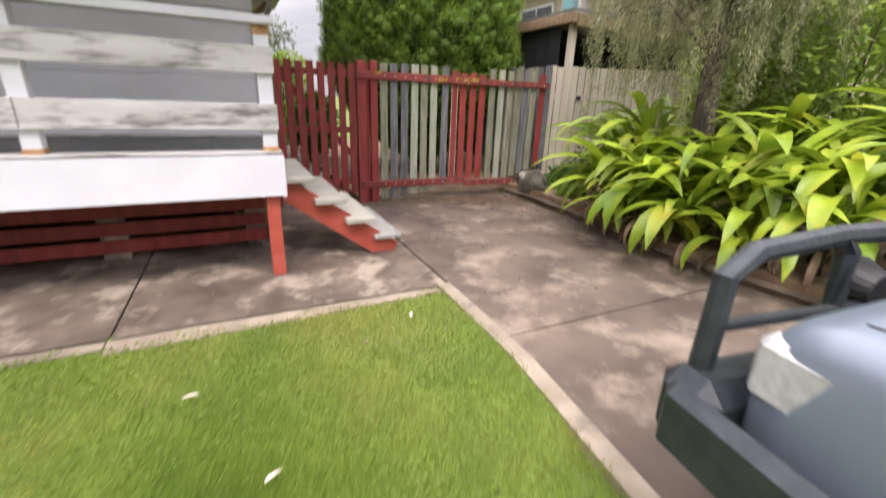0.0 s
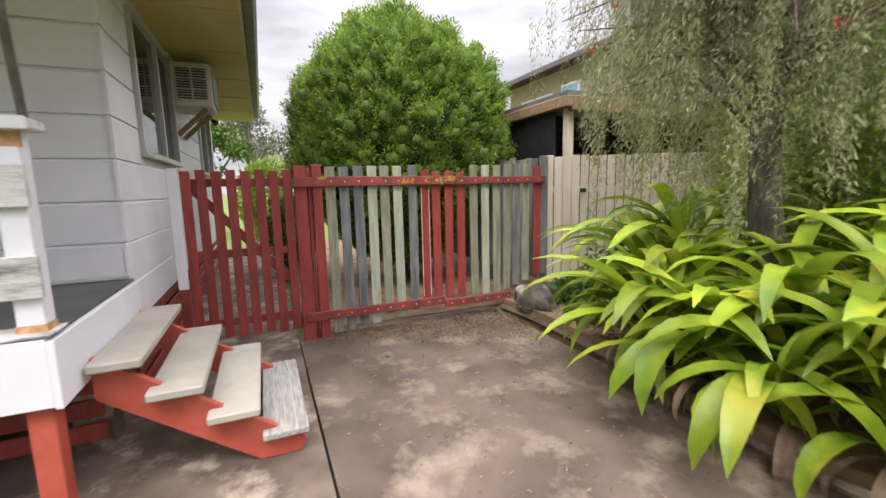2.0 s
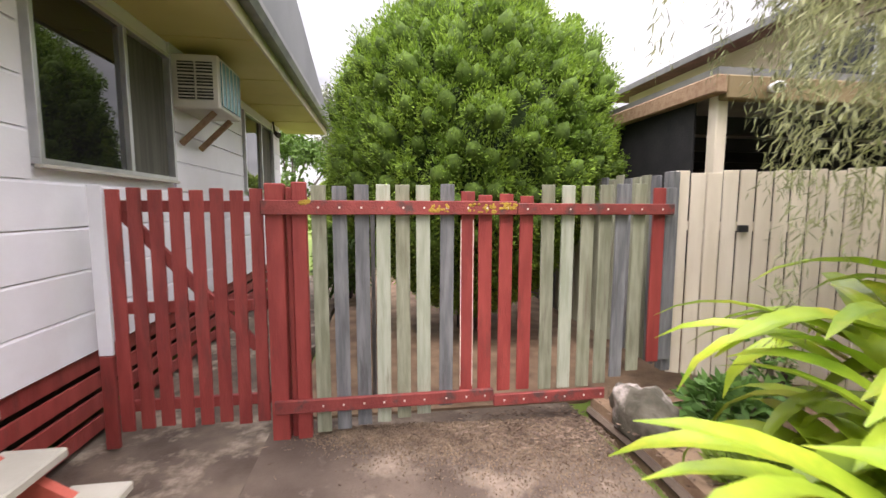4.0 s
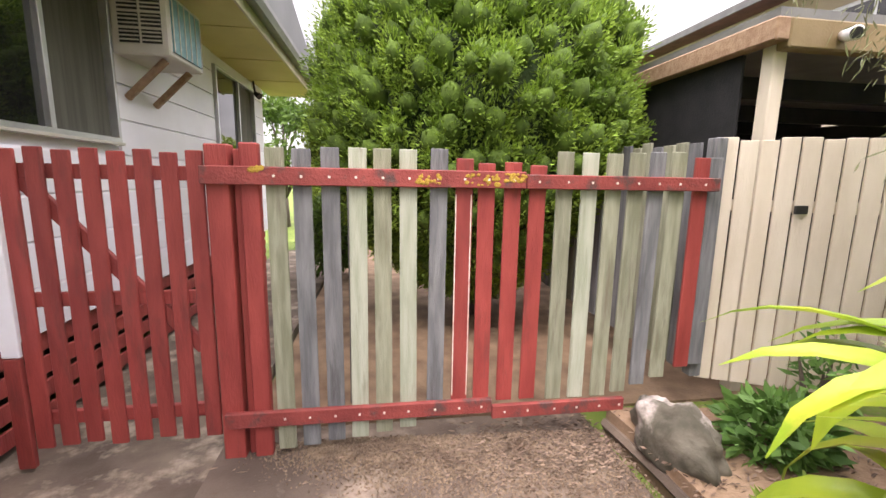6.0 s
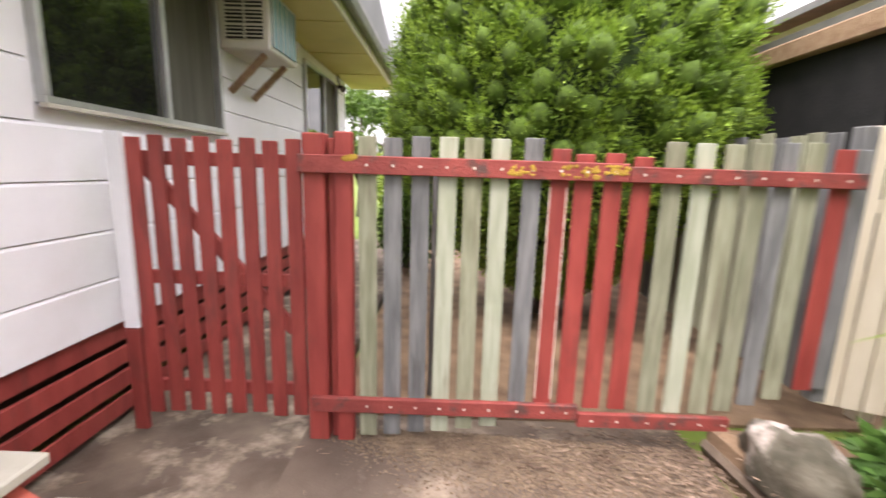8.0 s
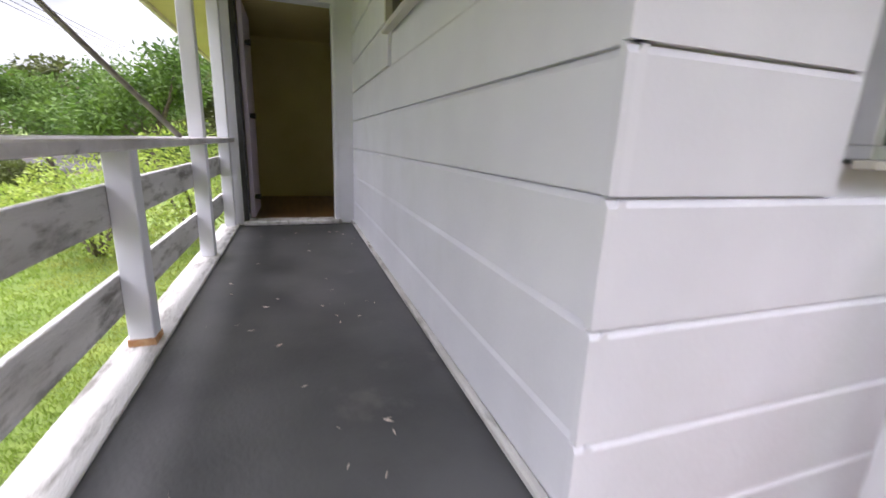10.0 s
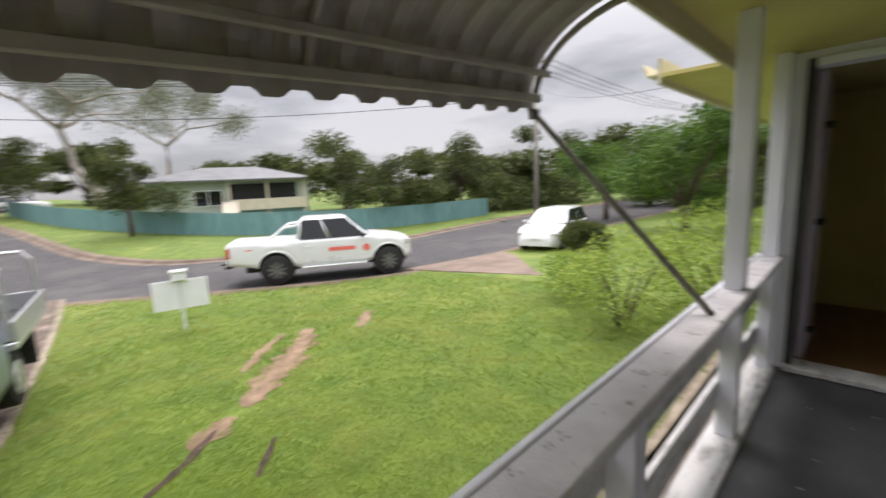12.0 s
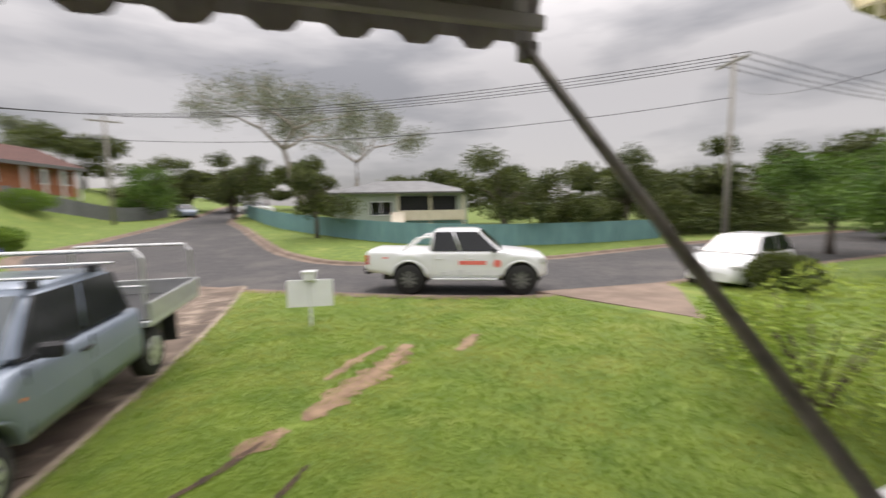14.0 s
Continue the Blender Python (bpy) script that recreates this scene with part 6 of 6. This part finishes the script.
m = 110
q = np.stack([rng.uniform(-0.8, 3.2, m), rng.uniform(-1.4, 2.0, m), np.full(m, 0.010)], 1)
q[:, 2] += 0.004 * rng.uniform(0, 1, m)
tagged(cloud("twig_debris", q, np.stack([rng.normal(0, 1, m), rng.normal(0, 1, m), np.full(m, 0.02)], 1), 0.06, 0.006, M_deadleaf, seed=53, spread=0.02), "pale twigs and dry scraps scattered on the concrete", "debris", kind="stuff")
m = 40
q = np.stack([rng.uniform(-3.6, -0.2, m), rng.uniform(0.2, 1.15, m), np.full(m, 0.9025)], 1)
tagged(cloud("deck_debris", q, np.stack([rng.normal(0, 1, m), rng.normal(0, 1, m), np.full(m, 0.02)], 1), 0.035, 0.008, M_flake, seed=54, spread=0.02), "pale paint flakes on the deck floor", "debris", kind="stuff")

# ---- front garden and street trees ----
gum("pale barked gum tree with sparse airy crown", -6.2, -49.7, 17.0, 0.42, 61, 1.15, (2.0, 0))
gum("tall thin gum tree with sparse crown", -11.3, -51.0, 16.0, 0.30, 64, 0.75, (-0.3, 0), 20)
tree("small green street tree on the corner verge", -4.4, -28.6, 5.6, (2.9, 2.8, 2.2), 0.13, M_treefol, 7500, 0.20, 63, clumps=10)
tree("dark rounded street tree beyond the corner", 1.6, -48.5, 6.6, (4.1, 3.8, 2.7), 0.2, M_treefol, 8000, 0.26, 64, clumps=10)
tree("dense bright green tree beside the far street", 10.3, -52.5, 6.3, (3.8, 3.8, 3.1), 0.2, M_treefol2, 8000, 0.26, 65, clumps=10, base=0.25)
tree("olive green verge tree by the teal fence", -15.0, -22.6, 6.0, (3.3, 3.1, 2.3), 0.13, M_treefol, 8000, 0.20, 66, clumps=11)
tree("olive green verge tree by the teal fence", -18.8, -21.4, 5.1, (3.2, 2.8, 2.2), 0.13, M_treefol, 7500, 0.20, 67, clumps=10)
tree("brownish verge tree by the teal fence", -24.6, -22.0, 6.5, (3.6, 3.3, 2.7), 0.14, M_treefol, 8000, 0.22, 68, clumps=10)
tree("green tree beyond the parked hatchback", -26.0, -11.0, 6.1, (4.4, 3.8, 2.9), 0.15, M_treefol2, 9000, 0.22, 69, clumps=10, base=0.2)
tree("broad green tree at the next driveway", -19.0, -4.6, 5.2, (3.6, 3.6, 2.4), 0.15, M_treefol2, 10000, 0.2, 70, clumps=11, base=0.2)
tree("tall dark tree in the next garden", -22.0, 1.2, 6.3, (4.6, 4.1, 3.2), 0.18, M_treefol, 9000, 0.24, 71, clumps=11, base=0.2)
tree("dark tree along the far street", -38, -12.5, 7.3, (5.1, 5.1, 3.6), 0.2, M_treefol, 7000, 0.32, 72, base=0.2)
tree("dark tree along the far street", -44, -27, 8.8, (6.4, 5.1, 4.1), 0.2, M_treefol, 7000, 0.36, 73, base=0.2)
tree("tall tree behind the brick houses", 44, -73, 11.5, (5, 5, 3.5), 0.3, M_treefol, 6000, 0.45, 74)
tree("tall tree behind the brick houses", 30, -80, 11.0, (5, 5, 3.2), 0.3, M_gumfol, 5000, 0.45, 75)
tree("dark cypress like tree by the brick house", 17.6, -37.2, 3.6, (1.8, 1.8, 1.9), 0.2, M_treefol, 7000, 0.2, 76, base=0.15)
tree("tall gum behind the garden fence", 0.6, 17.0, 6.6, (2.2, 2, 2.0), 0.18, M_gumfol, 5000, 0.16, 77, M_bark_pale)
tree("green tree behind the side path", -0.9, 13.5, 4.4, (2.0, 2.0, 1.7), 0.12, M_treefol2, 5000, 0.16, 78, base=0.2)
for i, (x, y, r) in enumerate(((-34, -24, 6), (-32, -6, 6), (-36, -3, 7), (-30, -28, 6), (-46, -20, 8), (-20, -46, 7), (-28, -44, 7), (3, -62, 6), (-6, -64, 7), (8, -66, 6), (18, -62, 7), (-60, -30, 7), (-75, -16, 8), (-58, -45, 8), (-40, -62, 8), (-24, -75, 8), (14, -95, 8), (-2, -105, 8), (60, -60, 8), (-70, 5, 8), (-48, 4, 6))):
    tree("distant dark tree on the skyline", x, y, r, (r * 0.75, r * 0.75, r * 0.4), 0.25, M_treefol, 3200, 0.6, 90 + i, base=0.2)
for i, (x, y, rx, rz, f) in enumerate(((14.4, -24.0, 2.2, 0.95, M_hedge), (12.6, -26.0, 1.5, 0.8, M_hedge), (17.5, -22.5, 2.6, 1.2, M_treefol), (14.4, -39.4, 1.9, 0.9, M_hedge), (11.2, -28.0, 1.2, 0.65, M_hedge),
                                       (8.6, -17.6, 1.3, 0.42, M_hedge), (-13.2, -6.0, 0.85, 0.55, M_treefol), (10.5, -12, 1.9, 0.9, M_hedge), (13, -16, 2.2, 1.0, M_treefol))):
    shrub("clipped green shrub in a front garden", x, y, (rx, rx, rz), f, 4500, 0.13 + 0.02 * rx, 120 + i)
for i, (x, y, r) in enumerate(((-31, -22.5, 4.5), (-39, -22, 5), (-33, -6.5, 4.5), (-28, -5.5, 3.5), (-42, -7, 5), (-24, -26, 4), (-50, -15, 6), (-23, -0.5, 3.0), (12, -62, 5), (-10, -62, 5))):
    shrub("dense dark hedge in a distant garden", x, y, (r, r * 0.7, 1.5 + 0.12 * r), M_treefol, 4200, 0.36, 300 + i, 0.7, "hedge")
shrub("airy yellow green shrub below the porch rail", -6.5, -2.1, (1.4, 1.15, 0.8), M_lightfol, 3600, 0.075, 140, 0.95)
shrub("airy yellow green shrub beside the lawn", -7.5, -1.0, (1.3, 1.1, 1.0), M_lightfol, 4200, 0.08, 141, 1.0)
shrub("yellow green shrub near the next driveway", -7.6, -3.4, (0.8, 0.8, 0.5), M_lightfol, 2600, 0.08, 142, 1.0)
tree("sparse feathery young tree beside the driveway", 6.8, -9.0, 3.3, (1.6, 1.5, 1.15), 0.05, M_sapling, 9000, 0.09, 143, base=0.35)
ag = empty("agapanthus", label="row of violet agapanthus flowers on the verge", category="flowers", kind="stuff")
rng = np.random.default_rng(150)
hx = np.stack([rng.uniform(8.6, 12.2, 26), -21.9 + rng.uniform(-0.5, 0.5, 26), np.zeros(26)], 1)
hx[:, 2] = gz(hx[:, 0], hx[:, 1]) + rng.uniform(0.65, 0.95, 26)
cloud("flower_head", np.repeat(hx, 45, 0) + rng.normal(0, 0.06, (26 * 45, 3)), rng.normal(0, 1, (26 * 45, 3)), 0.07, 0.04, M_flower, ag, seed=151)
bm = bmesh.new()
for x, y, z in hx:
    add_tube(bm, [(x, y, z - 0.9), (x, y, z)], 0.012, 4)
part("stalk", bm, M_weed, ag)


def tussock(label, x, y, r, h, n, folm, seed):
    rng = np.random.default_rng(seed)
    e = empty("grass_clump", pose(x, y, gzf(x, y)), label=label, category="grass", kind="stuff")
    a = rng.uniform(0, 2 * math.pi, n)
    rr = r * np.sqrt(rng.uniform(0, 1, n)) * 0.6
    p = np.stack([np.cos(a) * rr, np.sin(a) * rr, np.zeros(n)], 1)
    dd = np.stack([np.cos(a) * 0.55, np.sin(a) * 0.55, np.ones(n)], 1)
    cloud("blades", p, dd, h, 0.028, folm, e, seed=seed, spread=0.22)
    tip = p + dd / np.linalg.norm(dd, axis=1, keepdims=True) * h * 0.8
    cloud("blade_tips", tip, dd * np.array((1.6, 1.6, -0.25)), h * 0.6, 0.024, folm, e, seed=seed + 1, spread=0.25)


for i, (x, y, r, h) in enumerate(((3.9, -5.0, 0.9, 1.0), (4.2, -6.4, 1.0, 1.1), (4.1, -7.9, 1.0, 1.0), (5.3, -5.6, 1.0, 1.1), (3.6, -9.4, 0.7, 0.8), (5.2, -8.6, 1.1, 1.0), (4.6, -3.9, 0.8, 0.9), (6.2, -6.8, 1.0, 1.0), (3.75, -3.6, 0.8, 1.1), (3.7, -4.4, 0.8, 1.2), (3.6, -5.8, 0.8, 1.2), (3.5, -7.0, 0.8, 1.2), (3.4, -8.6, 0.8, 1.1), (4.8, -4.6, 1.0, 1.3), (5.0, -7.2, 1.0, 1.3))):
    tussock("clump of long arching pale green grass beside the driveway", x, y, r, h, 1500, M_tussock if i % 3 else M_weed, 160 + 2 * i)

# ---- bare earth on the lawn ----
def patch(name, label, line, w, material, h=0.006, seed=3):
    bm = bmesh.new()
    r = random.Random(seed)
    pts = spline(line, 8)
    l, rr = [], []
    for i, p in enumerate(pts):
        t = pts[min(i + 1, len(pts) - 1)] - pts[max(i - 1, 0)]
        t = t / np.linalg.norm(t)
        f = math.sin(math.pi * (i + 0.4) / len(pts)) ** 0.5 * w / 2
        for side_, lst in ((1, l), (-1, rr)):
            q = p + side_ * np.array((-t[1], t[0])) * f * r.uniform(0.5, 1.3)
            lst.append(bm.verts.new((q[0], q[1], gzf(*q) + h)))
    for i in range(len(l) - 1):
        bm.faces.new((l[i], l[i + 1], rr[i + 1], rr[i]))
    bmesh.ops.recalc_face_normals(bm, faces=bm.faces)
    if next(iter(bm.faces)).normal.z < 0:
        bmesh.ops.reverse_faces(bm, faces=bm.faces)
    tagged(link(name, bm, material), label, "bare patch", kind="structure")


PATCHES = [([(-1.55, -4.2), (-2.15, -4.85), (-2.9, -5.6), (-3.4, -6.4)], 0.50, M_dirt), ([(-1.9, -5.3), (-2.4, -5.9), (-3.0, -6.5)], 0.22, M_dirt), ([(-4.0, -5.6), (-4.7, -6.4)], 0.28, M_dirt),
           ([(-0.28, -3.2), (-0.75, -3.55), (-1.15, -3.95)], 0.09, M_soil_and_shade), ([(-1.15, -2.9), (-1.5, -3.35)], 0.07, M_soil_and_shade), ([(-0.9, -3.75), (-1.35, -4.1)], 0.30, M_dirt)]
for i, (ln, w, mt) in enumerate(PATCHES):
    patch("dirt_patch", "bare dirt wheel rut worn into the lawn" if mt == M_dirt else "dark soil gouge in the lawn", ln, w, mt, 0.010, 10 + i)

m = 24000
u = rng.uniform(0, 1, m)
q = np.stack([1.55 + 1.8 * u + rng.normal(0, 0.14, m), 2.16 - 0.10 * u - np.abs(rng.normal(0, 1, m)) * (0.10 + 0.42 * u), np.full(m, 0.009)], 1)
q = q[(q[:, 0] < 3.36) & (q[:, 0] > 1.2)]
tagged(cloud("soil_spill", q, np.stack([rng.normal(0, 1, len(q)), rng.normal(0, 1, len(q)), np.full(len(q), 0.12)], 1), 0.014, 0.011, M_crumb, seed=55, spread=0.05), "brown soil crumbs and mulch spilt over the concrete", "soil", kind="stuff")

# ---- grass blades ----
rng = np.random.default_rng(200)


def lawn(n, name):
    """Blades that grow sparser and broader with distance from the porch steps."""
    r, a = np.exp(rng.uniform(math.log(0.9), math.log(17.9), n)) - 0.9, rng.uniform(0, 2 * math.pi, n)
    x, y = -0.4 + r * np.cos(a), -2.2 + r * np.sin(a)
    ok = (x < drive_edge(y) + 0.02) & (y < -0.70 + 0.03 * np.sin(9 * x)) & ~inside(x, y, ROAD_LINE) & (near_line(x, y, NEAR) > 0.3)
    for ln, wd, _ in PATCHES:
        ok &= near_line(x, y, spline(ln, 4)) > wd * rng.uniform(0.02, 0.5, n)
    ok &= ~((x < -8.4) & (x > -12.2))
    x, y, r = x[ok], y[ok], r[ok]
    p = np.stack([x, y, gz(x, y) - 0.004], 1)
    f = (0.4 + 0.20 * r)[:, None]
    tagged(cloud(name, p, np.tile((0, 0, 1.0), (len(x), 1)), 0.045 * np.minimum(f, 1.5), 0.0085 * f, M_blade, seed=201, spread=0.6), "short mown green grass blades", "grass", kind="stuff")


lawn(600000, "lawn_grass")
for i, (x, y) in enumerate(((-0.55, -1.35), (0.62, -1.05), (-1.5, -1.25), (-0.2, -1.9))):
    bm = strap(0.07, 0.018, 1.0, 0.1, 5)
    bm.transform(pose(x, y, 0.045, 0, 55, 70 * i))
    tagged(link("fallen_leaf", bm, M_flake), "small dry pale fallen leaf on the lawn", "leaf", group="fallen leaves")
